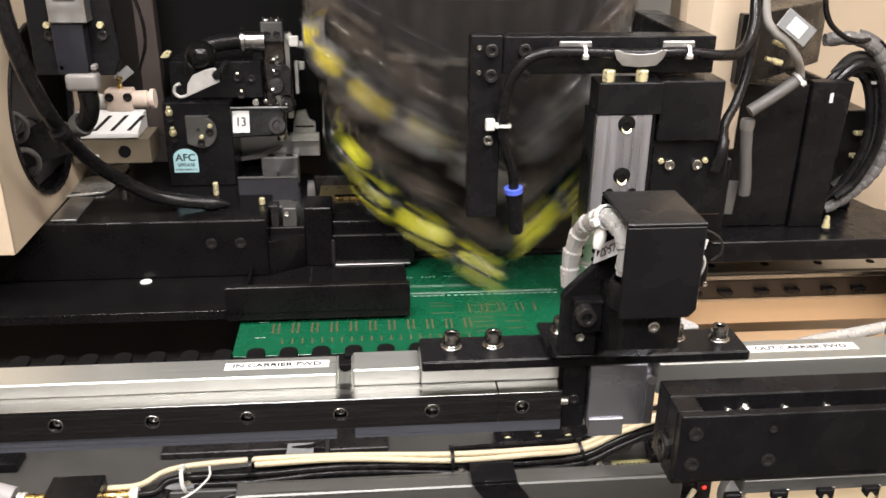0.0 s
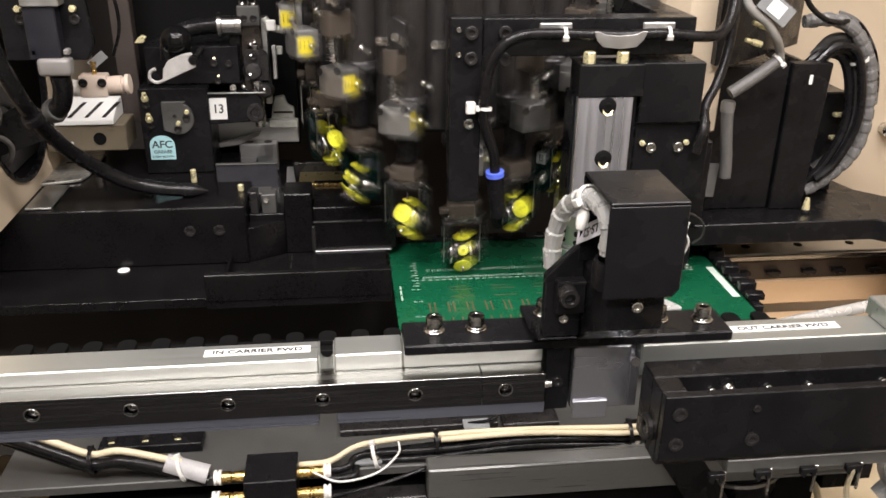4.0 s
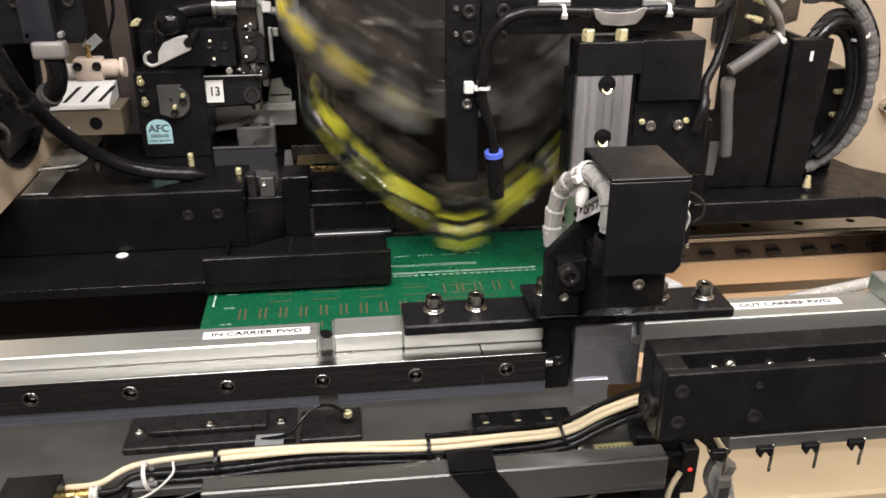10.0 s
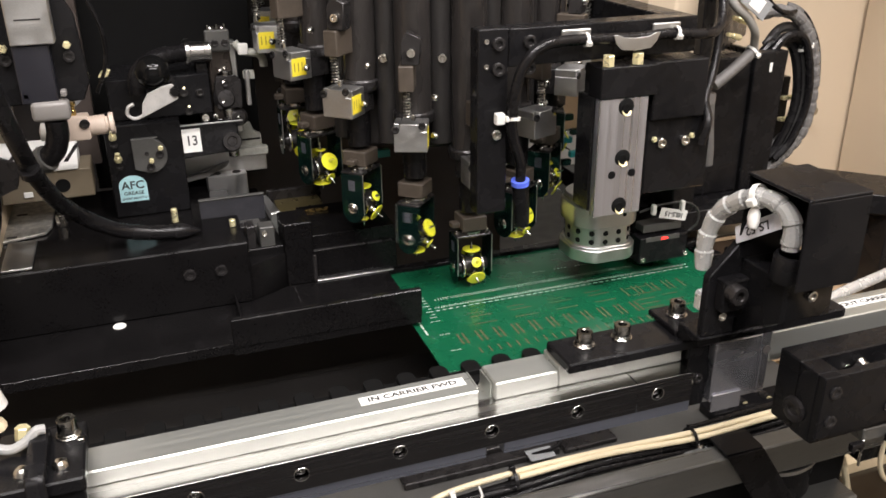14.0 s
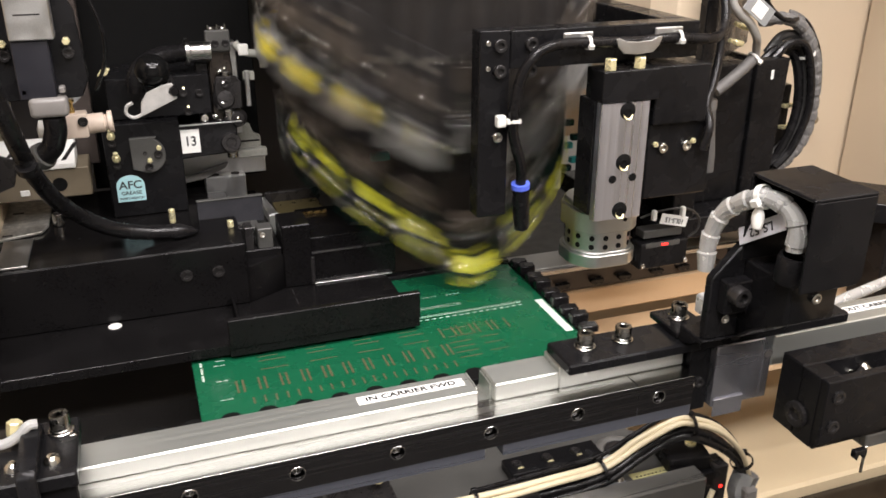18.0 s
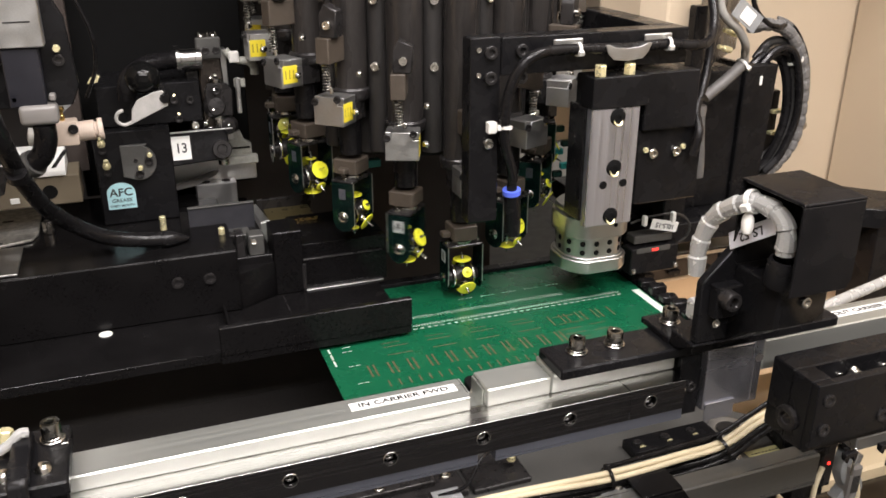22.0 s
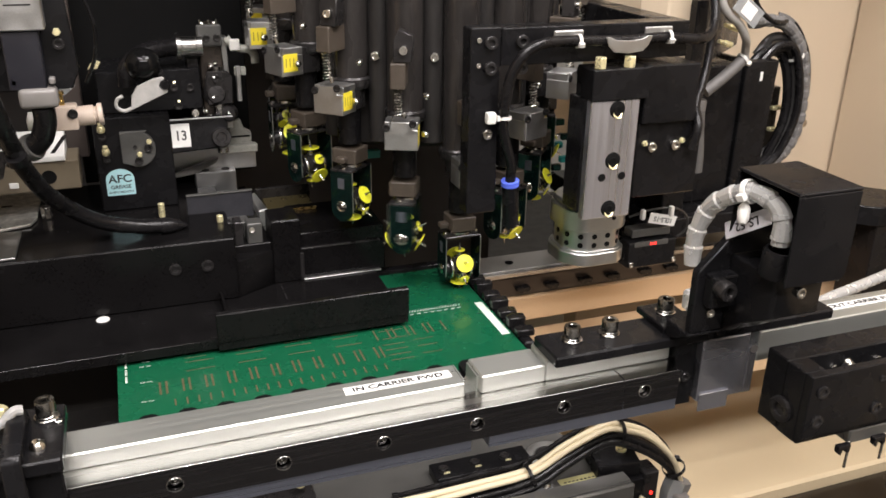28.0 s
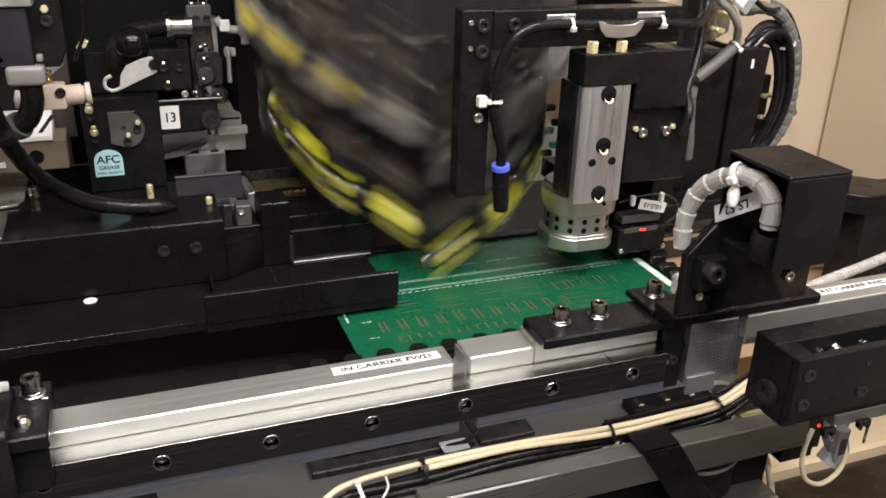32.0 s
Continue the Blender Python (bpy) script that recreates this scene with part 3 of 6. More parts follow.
def stopper_frame():
    t = thing("stopper_frame", "black rectangular stopper frame with cap screws and a spring rod", "machine frame")
    part("front_bar", prism([(-0.052, -0.0230), (-0.052, 0.0235), (-0.0455, 0.0235), (-0.0455, -0.0295), (-0.0480, -0.0295)], 0.3885, 1.039, bev=0.0007), BLACK, t)
    part("back_bar", box(0.3885, 1.039, -0.029, -0.009, -0.0295, 0.0235, 0.001), BLACK, t)
    part("end_bar", box(0.3882, 0.4045, -0.0453, -0.0292, -0.0295, 0.0233, 0.0006), BLACK, t)
    part("inner_floor", box(0.405, 1.039, -0.0453, -0.0292, -0.0295, -0.022, 0.0004), BLACK, t)
    for x, z in ((0.3985, 0.0110), (0.3985, -0.0115), (0.4480, -0.0110)):
        screw(t, (x, -0.052, z), 0.0047, 0.0012, (0, -1, 0), OXIDE)
    screw(t, (0.4480, -0.052, 0.0120), 0.0024, 0.001, (0, -1, 0), OXIDE)
    screw(t, (0.3885, -0.031, -0.012), 0.0090, 0.003, (-1, 0, 0), OXIDE)
    part("spring_rod", lathe([(0, 0), (0.0030, 0), (0.0030, 0.003), (0.0040, 0.0035), (0.0040, 0.016), (0.0034, 0.017), (0, 0.017)], 16, Matrix.Translation((0.4440, -0.040, 0.004)) @ aim((-0.35, 0.55, 0.55))), CHROME, t, "bright threaded rod")
    for k in range(6):
        part("rod_thread", lathe([(0.0040, 0), (0.0045, 0.0006), (0.0040, 0.0012)], 16, Matrix.Translation((0.4440, -0.040, 0.004)) @ aim((-0.35, 0.55, 0.55)) @ Matrix.Translation((0, 0, 0.005 + 0.0018 * k))), CHROME, t)
    for x in (0.428, 0.466, 0.494, 0.545, 0.585):
        screw(t, (x, -0.029, 0.010), 0.0034, 0.002, (0, -1, 0.1), CHROME)
    part("setting_lever", prism([(0.405, -0.010), (0.409, -0.012), (0.436, 0.014), (0.433, 0.017)], -0.036, -0.033, "y", 0.0004), OXIDE, t)
    return t


stopper_frame()


# ---------------------------------------------------------------- feeder cover
def feeder_cover():
    t = thing("feeder_cover", "glossy black stepped cover with a trough before the feeders", "machine cover")
    part("upper_cover", box(-0.60, 0.0870, 0.4340, 0.66, -0.0988, -0.0300, 0.0015), GLOSSY, t)
    part("upper_cover", box(0.0872, 0.1278, 0.4600, 0.66, -0.0988, -0.0500, 0.0012), GLOSSY, t)
    part("corner_wedge", prism([(0.0872, 0.4598), (0.0872, 0.4362), (0.1276, 0.4568), (0.1276, 0.4598)], -0.0988, -0.058, "z", 0.0008), GLOSSY, t)
    part("upper_block", box(0.1280, 0.1592, 0.4572, 0.50, -0.0988, -0.0260, 0.0012), GLOSSY, t)
    part("trough_floor", box(-0.60, 0.2430, 0.3385, 0.50, -0.1030, -0.0990, 0.0004), GLOSSY, t)
    part("front_plate", box(0.0530, 0.2430, 0.3310, 0.3383, -0.0945, -0.0645, 0.0008), GLOSSY, t)
    part("front_plate_foot", box(0.0530, 0.2425, 0.3322, 0.3383, -0.1030, -0.0947, 0.0004), GLOSSY, t)
    part("left_front_plate", box(-0.60, 0.0526, 0.3374, 0.3383, -0.1030, -0.0930, 0.0002), GLOSSY, t)
    part("end_cheek", box(0.0660, 0.0690, 0.3386, 0.4336, -0.0988, -0.0860, 0.0006), GLOSSY, t)
    part("rear_wall", box(0.1595, 0.2560, 0.4615, 0.56, -0.0988, -0.0640, 0.001), GLOSSY, t)
    part("rear_step", box(0.1595, 0.2560, 0.4645, 0.56, -0.0638, -0.0460, 0.001), GLOSSY, t)
    part("step_lip", box(0.1595, 0.2500, 0.4605, 0.4644, -0.0638, -0.0622, 0.0003), OXIDE, t)
    part("floor_lip", box(0.1610, 0.2500, 0.4560, 0.4612, -0.0988, -0.0972, 0.0004), ALUDULL, t, "bright lip at the trough's rear")
    part("hinge_pin", cyl(0.0022, -0.0985, -0.066, 10, m=Matrix.Translation((0.1596, 0.4580, 0))), OXIDE, t)
    part("floor_joint", box(0.1335, 0.1345, 0.3386, 0.4565, -0.0990, -0.0985, 0), OXIDE, t)
    for x in (0.025, 0.057):
        screw(t, (x, 0.4340, -0.057), 0.0062, 0.002, (0, -1, 0), OXIDE)
    part("white_stud", cyl(0.0066, 0, 0.0012, 20, m=Matrix.Translation((-0.050, 0.4255, -0.0990))), PAPER, t, "small round white plug")
    return t


feeder_cover()


# ---------------------------------------------------------------- arm, slide and inspection camera beside the turret
def slide_unit():
    t = thing("camera_slide_unit", "black arm carrying a vertical aluminium slide and camera lens", "machine head")
    part("arm_bar", box(0.331, 0.535, 0.325, 0.350, 0.154, 0.189, 0.001), BLACK, t)
    part("arm_end", box(0.505, 0.535, 0.3505, 0.50, 0.154, 0.189, 0.001), BLACK, t)
    part("upright_bar", box(0.300, 0.3305, 0.325, 0.345, 0.010, 0.190, 0.001), BLACK, t)
    for x, z in ((0.3195, 0.1765), (0.3195, 0.1530), (0.351, 0.1765), (0.351, 0.1520)):
        screw(t, (x, 0.325, z), 0.0062, 0.0045, (0, -1, 0), OXIDE)
    for x, z in ((0.308, 0.179), (0.308, 0.156)):
        screw(t, (x, 0.325, z), 0.0025, 0.002, (0, -1, 0), CHROME)
    screw(t, (0.319, 0.325, 0.090), 0.005, 0.003, (0, -1, 0), CHROME)
    part("slide_plate", box(0.4210, 0.4750, 0.3080, 0.3180, -0.004, 0.1180, 0.0008), BRUSHED, t, "brushed aluminium slide plate with counterbored screws")
    for x, z, r in ((0.4500, 0.1090, 0.0078), (0.4500, 0.0570, 0.0078), (0.4500, 0.0060, 0.0078)):
        part("counterbore", lathe([(0, 0.0005), (r, 0.0005), (r + 0.0008, 0), (r + 0.0008, -0.001), (0, -0.001)], 24, Matrix.Translation((x, 0.3078, z)) @ aim((0, -1, 0))), FINGER, t)
        screw(t, (x, 0.3073, z - 0.0012), 0.0048, 0.0012, (0, -1, 0), FINGER)
        # gold crescent painted in for the highlight low in the bore
        part("bore_glint", lathe([(0.0030, 0), (0.0052, 0.0004), (0.0052, -0.0004)], 7, Matrix.Translation((x, 0.3066, z - 0.0042)) @ aim((0, -1, 0.5))), GOLDLIT, t)
    for x in (0.4390, 0.4620):
        part("small_bore", cyl(0.0042, 0, 0.0006, 18, m=Matrix.Translation((x, 0.3078, 0.0400)) @ aim((0, -1, 0))), FINGER, t)
    part("slide_cap", box(0.4200, 0.4830, 0.3060, 0.3400, 0.1184, 0.1490, 0.001), BLACK, t)
    part("slide_body", box(0.4832, 0.5450, 0.3120, 0.3700, 0.0900, 0.1490, 0.0012), BLACK, t)
    part("slide_lower", box(0.4832, 0.5600, 0.3180, 0.3700, 0.0100, 0.0895, 0.0012), BLACK, t)
    part("slide_back", box(0.4190, 0.4828, 0.3185, 0.3500, 0.0000, 0.1180, 0.0008), BLACK, t)
    for x in (0.4300, 0.4620):
        part("cap_stud", cyl(0.006, 0, 0.011, 6, m=Matrix.Translation((x, 0.3130, 0.1490))), GOLDLIT, t)
    for x in (0.500, 0.528):
        screw(t, (x, 0.318, 0.0645), 0.0052, 0.004, (0, -1, 0), CHROME)
        part("clip_nut", cyl(0.003, 0, 0.004, 6, m=Matrix.Translation((x - 0.009 if x < 0.51 else x + 0.008, 0.318, 0.069)) @ aim((0, -1, 0))), GOLDLIT, t)
    # lens: a stepped aluminium body with a ring of openings
    cx, cy = 0.4600, 0.3650
    M = Matrix.Translation((cx, cy, 0))

    def barrel(r, flat, z0, z1, bev):
        """A turned disc with one milled flat in front and one beside it."""
        ring = []
        for i in range(64):
            a = 2 * math.pi * i / 64
            x, y = r * math.cos(a), r * math.sin(a)
            ring.append((cx + max(-flat * 1.08, min(x, flat)), cy + max(y, -flat)))
        line = [p for i, p in enumerate(ring) if (Vector(p) - Vector(ring[i - 1])).length > 1e-5]
        return prism(line, z0, z1, "z", bev)
    part("lens_flange", barrel(0.0410, 0.0365, -0.0680, -0.0540, 0.0008), LENSALU, t)
    part("flange_shoulder", barrel(0.0385, 0.0340, -0.0538, -0.0515, 0.0006), LENSALU, t)
    part("lens_barrel", barrel(0.0355, 0.0322, -0.0513, -0.0290, 0.0003), LENSALU, t)
    part("lens_block", barrel(0.0410, 0.0350, -0.0288, -0.0060, 0.0010), LENSALU, t)
    part("block_rim", barrel(0.0385, 0.0330, -0.0058, 0.0010, 0.0020), LENSALU, t)
    part("block_well", cyl(0.027, 0.0010, 0.0020, 28, 0, m=M), FINGER, t)
    part("neck", cyl(0.020, 0.0020, 0.030, 24, m=M), BLACK, t)
    part("set_screw", cyl(0.0024, 0, 0.0006, 12, 0, m=M @ Matrix.Translation((0.012, -0.0350, -0.0150)) @ aim((0, -1, 0))), FINGER, t)
    for k in range(14):
        a = 2 * math.pi * k / 14
        x, y = 0.0355 * math.cos(a), max(0.0355 * math.sin(a), -0.0322)
        x = max(-0.0348, min(x, 0.0322))
        n = (0, -1, 0) if y < -0.0321 else (math.cos(a), math.sin(a), 0)
        for z in (-0.0355, -0.0455):
            part("barrel_hole", cyl(0.0030, 0, 0.0006, 12, 0, m=M @ Matrix.Translation((x, y, z)) @ aim(n)), FINGER, t)
    return t


slide_unit()


def rear_body():
    t = thing("black_drive_housing", "flat black drive housing with an upright bracket behind the slide", "machine housing")
    part("body", box(0.5605, 0.6935, 0.430, 0.55, -0.0500, 0.118, 0.0015), BLACK, t)
    part("near_block", box(0.5605, 0.590, 0.372, 0.4295, -0.0440, 0.052, 0.0015), BLACK, t)
    part("side_bracket", prism([(0.6940, -0.0500), (0.7340, -0.0500), (0.7410, 0.1220), (0.6940, 0.1220)], 0.4245, 0.4405, "y", 0.0012), BLACK, t)
    part("bracket_web", box(0.7270, 0.7340, 0.4410, 0.56, -0.0500, 0.1150, 0.001), BLACK, t)
    part("rear_block", box(0.7420, 0.8000, 0.480, 0.56, -0.0500, 0.0750, 0.0015), BLACK, t)
    part("chip_mark", box(0.7150, 0.7190, 0.4238, 0.4244, 0.0985, 0.1095, 0.0004), PAPER, t, "small white paint chip")
    part("foot", prism([(0.535, 0.385), (0.805, 0.385), (0.860, 0.340), (1.035, 0.340), (1.035, 0.392), (0.925, 0.392), (0.835, 0.483), (0.805, 0.60), (0.535, 0.60)], -0.0760, -0.0505, "z", 0.0012), BLACK, t)
    part("foot_skirt", box(0.862, 1.034, 0.342, 0.390, -0.1900, -0.0763, 0.001), BLACK, t)
    part("upper_body", prism([(0.586, 0.386), (0.600, 0.386), (0.735, 0.500), (0.735, 0.512), (0.604, 0.512), (0.604, 0.3990), (0.586, 0.3990)], 0.1285, 0.200, "z", 0.001), BLACK, t)
    screw(t, (0.7330, 0.412, -0.0500), 0.0050, 0.004, material=OXIDE)
    part("yellow_lug", lathe([(0, 0), (0.0046, 0), (0.0040, 0.006), (0.0024, 0.014), (0, 0.015)], 10, Matrix.Translation((0.7330, 0.412, -0.0460))), GOLDLIT, t)
    return t


rear_body()


structure("housing_post", prism([(0.560, 0.4005), (0.540, 0.4280), (0.6030, 0.4280), (0.6030, 0.4005)], 0.0530, 0.62, "z", 0.002), BEIGE, "beige painted upright post behind the arm", "post")


# ---------------------------------------------------------------- outfeed conveyor
def outfeed():
    t = thing("outfeed_conveyor_rail", "steel conveyor rail with black chain clips above a tan frame", "conveyor")
    part("rail", box(0.36, 1.03, 0.4545, 0.500, -0.1320, -0.1210, 0.0008), ALUDULL, t)
    part("rail_lip", box(0.36, 1.03, 0.4495, 0.4543, -0.1290, -0.1230, 0.0006), STEEL, t)
    part("chain_bed", box(0.36, 1.03, 0.4560, 0.490, -0.1583, -0.1325, 0.0008), mat("oily_chain_bed", (0.030, 0.020, 0.014), 0.4, spread=0.3, scale=60), t)
    for k in range(9):
        part("rail_hole", cyl(0.0055, 0, 0.0005, 16, 0, m=Matrix.Translation((0.42 + 0.07 * k, 0.476, -0.1210))), FINGER, t)
    for k in range(15):
        clip = part("chain_clip", prism([(0, -0.1345), (0.018, -0.1345), (0.019, -0.1390), (0.015, -0.1430), (0.011, -0.1395), (0.007, -0.1430), (0.001, -0.1395)], 0.4475, 0.4575, "y", 0.0006), RUBBER, t)
        clip.matrix_basis = pose(0.372 + 0.0435 * k + 0.004 * (k % 2), 0, -0.0095)
    return t


outfeed()
structure("frame_beam", box(0.335, 1.038, 0.4520, 0.500, -0.1930, -0.1586, 0.002), TAN, "tan painted cross beam of the machine frame", "beam")
structure("frame_shelf", box(0.335, 1.038, 0.300, 0.4515, -0.2260, -0.2030, 0.002), TAN, "tan painted shelf of the machine frame", "shelf")
# dark sheets added to fill the void with the tone of its shade
structure("void_floor", box(-0.60, 0.3345, 0.290, 0.470, -0.2400, -0.2250, 0.001), VOIDSHADE, "added dark sheet, coloured as the shaded void under the feeders", "tray")
structure("void_riser", box(-0.60, 0.3345, 0.470, 0.480, -0.2400, -0.1250, 0.001), VOIDSHADE, "added upright dark sheet, coloured as the shaded void under the feeders", "panel")


# ---------------------------------------------------------------- moving table, its board and cables
def bars(cells, z, h=0.00012):
    """Many small flat pieces in one mesh: (x0, x1, y0, y1) each."""
    verts, faces = [], []
    for x0, x1, y0, y1 in cells:
        n = len(verts)
        verts += [(x0, y0, z), (x1, y0, z), (x1, y1, z), (x0, y1, z), (x0, y0, z + h), (x1, y0, z + h), (x1, y1, z + h), (x0, y1, z + h)]
        faces += [(n + 4, n + 5, n + 6, n + 7), (n, n + 1, n + 5, n + 4), (n + 1, n + 2, n + 6, n + 5), (n + 2, n + 3, n + 7, n + 6), (n + 3, n, n + 4, n + 7)]
    bm = bmesh.new()
    vs = [bm.verts.new(v) for v in verts]
    for f in faces:
        bm.faces.new([vs[i] for i in f])
    return bm


def circuit_board():
    t = thing("circuit_board", "large green bare circuit board with rows of copper pads", "circuit board")
    part("laminate", box(0, 0.377, 0.226, 0.452, -0.1096, -0.1080, 0.0002), PCB, t)
    top = -0.1079
    part("white_strip", box(0.3655, 0.3745, 0.276, 0.352, top, -0.10775, 0), SILK, t, "white printed strip on the board's edge")
    # long pads in pairs, in two rows, and a few to the side
    pairs = []
    for k in range(11):
        x = 0.0345 + 0.0200 * k
        for dx in (0, 0.0056):
            pairs.append((x + dx, x + dx + 0.0020, 0.2700, 0.2920))
    def pads(cells, label=""):
        x0, x1, y0, y1 = cells[0]
        mesh = None
        for a, b, c, d in cells:
            if mesh is None:
                ob = part("pad", bars([(0, x1 - x0, 0, y1 - y0)], 0), COPPER, t, label)
                mesh = ob.data
            else:
                ob = new("pad", mesh)
                ob.parent = t
            ob.matrix_basis = pose(a, c, top)
    pads(pairs)
    short = [(0.046 + 0.0100 * k, 0.0476 + 0.0100 * k, 0.2480, 0.2590) for k in range(20)]
    pads(short)
    side = [(0.2370 + 0.0195 * (k // 2) + 0.006 * (k % 2), 0.2388 + 0.0195 * (k // 2) + 0.006 * (k % 2), 0.3040, 0.3250) for k in range(1, 9)]
    pads(side)
    flat = [(0.060 + 0.047 * k, 0.086 + 0.047 * k, y, y + 0.0011) for k in range(5) for y in (0.3040, 0.3200)] + [(0.060 + 0.047 * k, 0.080 + 0.047 * k, 0.3280, 0.3288) for k in range(4)]
    flat += [(0.245, 0.268, y, y + 0.0012) for y in (0.262, 0.272, 0.282, 0.292)] + [(0.278, 0.298, y, y + 0.001) for y in (0.266, 0.281, 0.294)]
    tagged(part("copper_linework", bars(flat, top), COPPER, t, "thin copper lines"), kind="stuff")
    dots = [(0.0340 + 0.0031 * k, 0.0355 + 0.0031 * k, 0.3520, 0.3536) for k in range(102)]
    dots += [(0.0355 + 0.0031 * k, 0.0366 + 0.0031 * k, 0.3548, 0.3556) for k in range(102)]
    dots += [(0.0325 + 0.0076 * k, 0.0367 + 0.0076 * k, 0.3462, 0.3473) for k in range(42)]
    dots += [(0.0400 + 0.0031 * k, 0.0411 + 0.0031 * k, y + 0.0006 * (k % 2), y + 0.0013 + 0.0006 * (k % 2)) for k in range(80) for y in (0.3690, 0.3722)]
    dots += [(0.1700 + 0.0045 * k, 0.1725 + 0.0045 * k, 0.3960, 0.3968) for k in range(30) if k % 6 < 4]
    tagged(part("dotted_padwork", bars(dots, top), SILK, t, "dotted rows of tinned pads"), kind="stuff")
    ticks = [(0.0190 + 0.0012 * k, 0.0197 + 0.0012 * k, y, y + 0.0012) for y in (0.262, 0.295, 0.324) for k in range(9) if k != 4] + [(0.0215 + 0.004 * (k % 2), 0.0295, 0.3330 + 0.0066 * k, 0.3338 + 0.0066 * k) for k in range(10)]
    ticks += [(0.0065, 0.0085, 0.300 + 0.0022 * k, 0.3015 + 0.0022 * k) for k in range(16) if k not in (5, 11)]
    tagged(part("silkscreen_print", bars(ticks, top), SILK, t, "white printed marks"), kind="stuff")
    return t


board = circuit_board()


def xy_table():
    t = thing("moving_table", "grey machine table with black clamp blocks that carries the board", "machine table")
    part("plate", prism([(-0.36, 0.114), (0.425, 0.114), (0.425, 0.165), (0.395, 0.192), (0.385, 0.245), (-0.36, 0.245)], -0.1880, -0.1790, "z", 0.001), GREY, t)
    part("front_bar", box(0.015, 0.4150, 0.0930, 0.1138, -0.2050, -0.1700, 0.0014), BARGREY, t, "grey aluminium front bar")
    part("front_sill", box(-0.36, 0.0145, 0.0960, 0.1138, -0.2250, -0.2000, 0.001), OXIDE, t)
    for x0 in (0.253, -0.280):
        block = part("clamp_block", box(x0, x0 + 0.092, 0.153, 0.177, -0.1789, -0.1690, 0.0008), BLACK, t)
        for dx in (0.010, 0.040, 0.069):
            part("socket_well", cyl(0.0058, 0, 0.0005, 18, 0, m=Matrix.Translation((x0 + dx, 0.165, -0.1690))), FINGER, block)
            screw(block, (x0 + dx, 0.166, -0.1687), 0.0042, 0.0016, material=OXIDE)
            # a gold sliver stands in for the glint in each screw well
            part("yellow_glint", prism([(-0.0030, 0.0), (0.0030, 0.0), (0.0024, 0.0022), (-0.0020, 0.0018)], 0, 0.0010, "z", 0.0002), GOLDLIT, block).matrix_basis = pose(x0 + dx + 0.001, 0.1585, -0.1688)
    rec = part("recessed_block", box(-0.062, 0.090, 0.162, 0.212, -0.1789, -0.1720, 0.001), OXIDE, t)
    part("raised_insert", box(-0.040, 0.064, 0.176, 0.212, -0.1719, -0.1660, 0.003, seg=3), OXIDE, rec)
    for x, y in ((-0.051, 0.185), (0.013, 0.181), (0.076, 0.186)):
        screw(rec, (x, y, -0.172 if x != 0.013 else -0.166), 0.0046, 0.003, material=CHROME)
    part("tab_plate", box(0.094, 0.150, 0.160, 0.205, -0.1789, -0.1735, 0.001), OXIDE, t)
    part("lead_wire", tube([(0.060, 0.160, -0.170), (0.085, 0.158, -0.164), (0.105, 0.172, -0.150), (0.122, 0.180, -0.152), (0.136, 0.180, -0.161)], 0.0016, 8), RUBBER, t)
    part("lead_clip", cyl(0.004, 0, 0.006, 10, m=Matrix.Translation((0.138, 0.180, -0.166))), GOLDLIT, t)
    part("film_tab", box(0.055, 0.080, 0.150, 0.166, -0.1700, -0.1690, 0.0002), GLASSY, t)
    part("pulley_ring", lathe([(0.014, 0), (0.0215, 0), (0.0215, 0.004), (0.0195, 0.0045), (0.014, 0.004), (0.014, 0)], 32, Matrix.Translation((0.366, 0.162, -0.1789))), ALUDULL, t)
    part("pulley_hub", cyl(0.0125, 0, 0.005, 24, m=Matrix.Translation((0.366, 0.162, -0.1789))), OXIDE, t)
    part("end_stop", prism([(0.392, 0.118), (0.432, 0.112), (0.440, 0.150), (0.420, 0.168), (0.398, 0.160)], -0.1788, -0.1640, "z", 0.001), BLACK, t)
    screw(t, (0.424, 0.134, -0.164), 0.005, 0.002, material=GOLDLIT)
    part("warning_label", box(0.358, 0.402, 0.117, 0.130, -0.1789, -0.1786, 0), mat("faded_yellow_label", (0.50, 0.47, 0.22), 0.5, spread=0.08, scale=80), t, "small faded yellow label")
    part("label_bars", bars([(0.362 + 0.004 * k, 0.3645 + 0.004 * k, y, y + 0.0016) for k in range(9) for y in (0.1195, 0.1235)], -0.1785), OXIDE, t)
    for x in (0.216, 0.343, -0.03):
        part("tie_base", box(x - 0.020, x + 0.006, 0.116, 0.130, -0.1789, -0.1745, 0.0015), GLASSY, t)
        part("base_screw", lathe([(0, 0.0030), (0.003, 0.0024), (0.0045, 0), (0, 0)], 16, Matrix.Translation((x, 0.122, -0.1744))), CHROME, t)
    part("strap", prism([(0.0920, -0.1690), (0.0920, -0.1655), (0.120, -0.1640), (0.120, -0.1665)], 0.222, 0.262, "x", 0.0003), BLACK, t, "black fabric strap")
    part("strap", prism([(0.2220, -0.1672), (0.2620, -0.1672), (0.4040, -0.3850), (0.3640, -0.3850)], 0.0898, 0.0916, "y", 0.0003), BLACK, t)
    part("motor_drum", cyl(0.055, -0.30, -0.2120, 36, m=Matrix.Translation((0.330, 0.170, 0))), BLACK, t)
    part("motor_rim", lathe([(0.056, -0.232), (0.058, -0.232), (0.058, -0.228), (0.056, -0.228), (0.056, -0.232)], 36, Matrix.Translation((0.330, 0.170, 0))), ALUDULL, t)
    part("under_frame", box(-0.34, 0.41, 0.130, 0.240, -0.30, -0.2350, 0.002), FINGER, t)
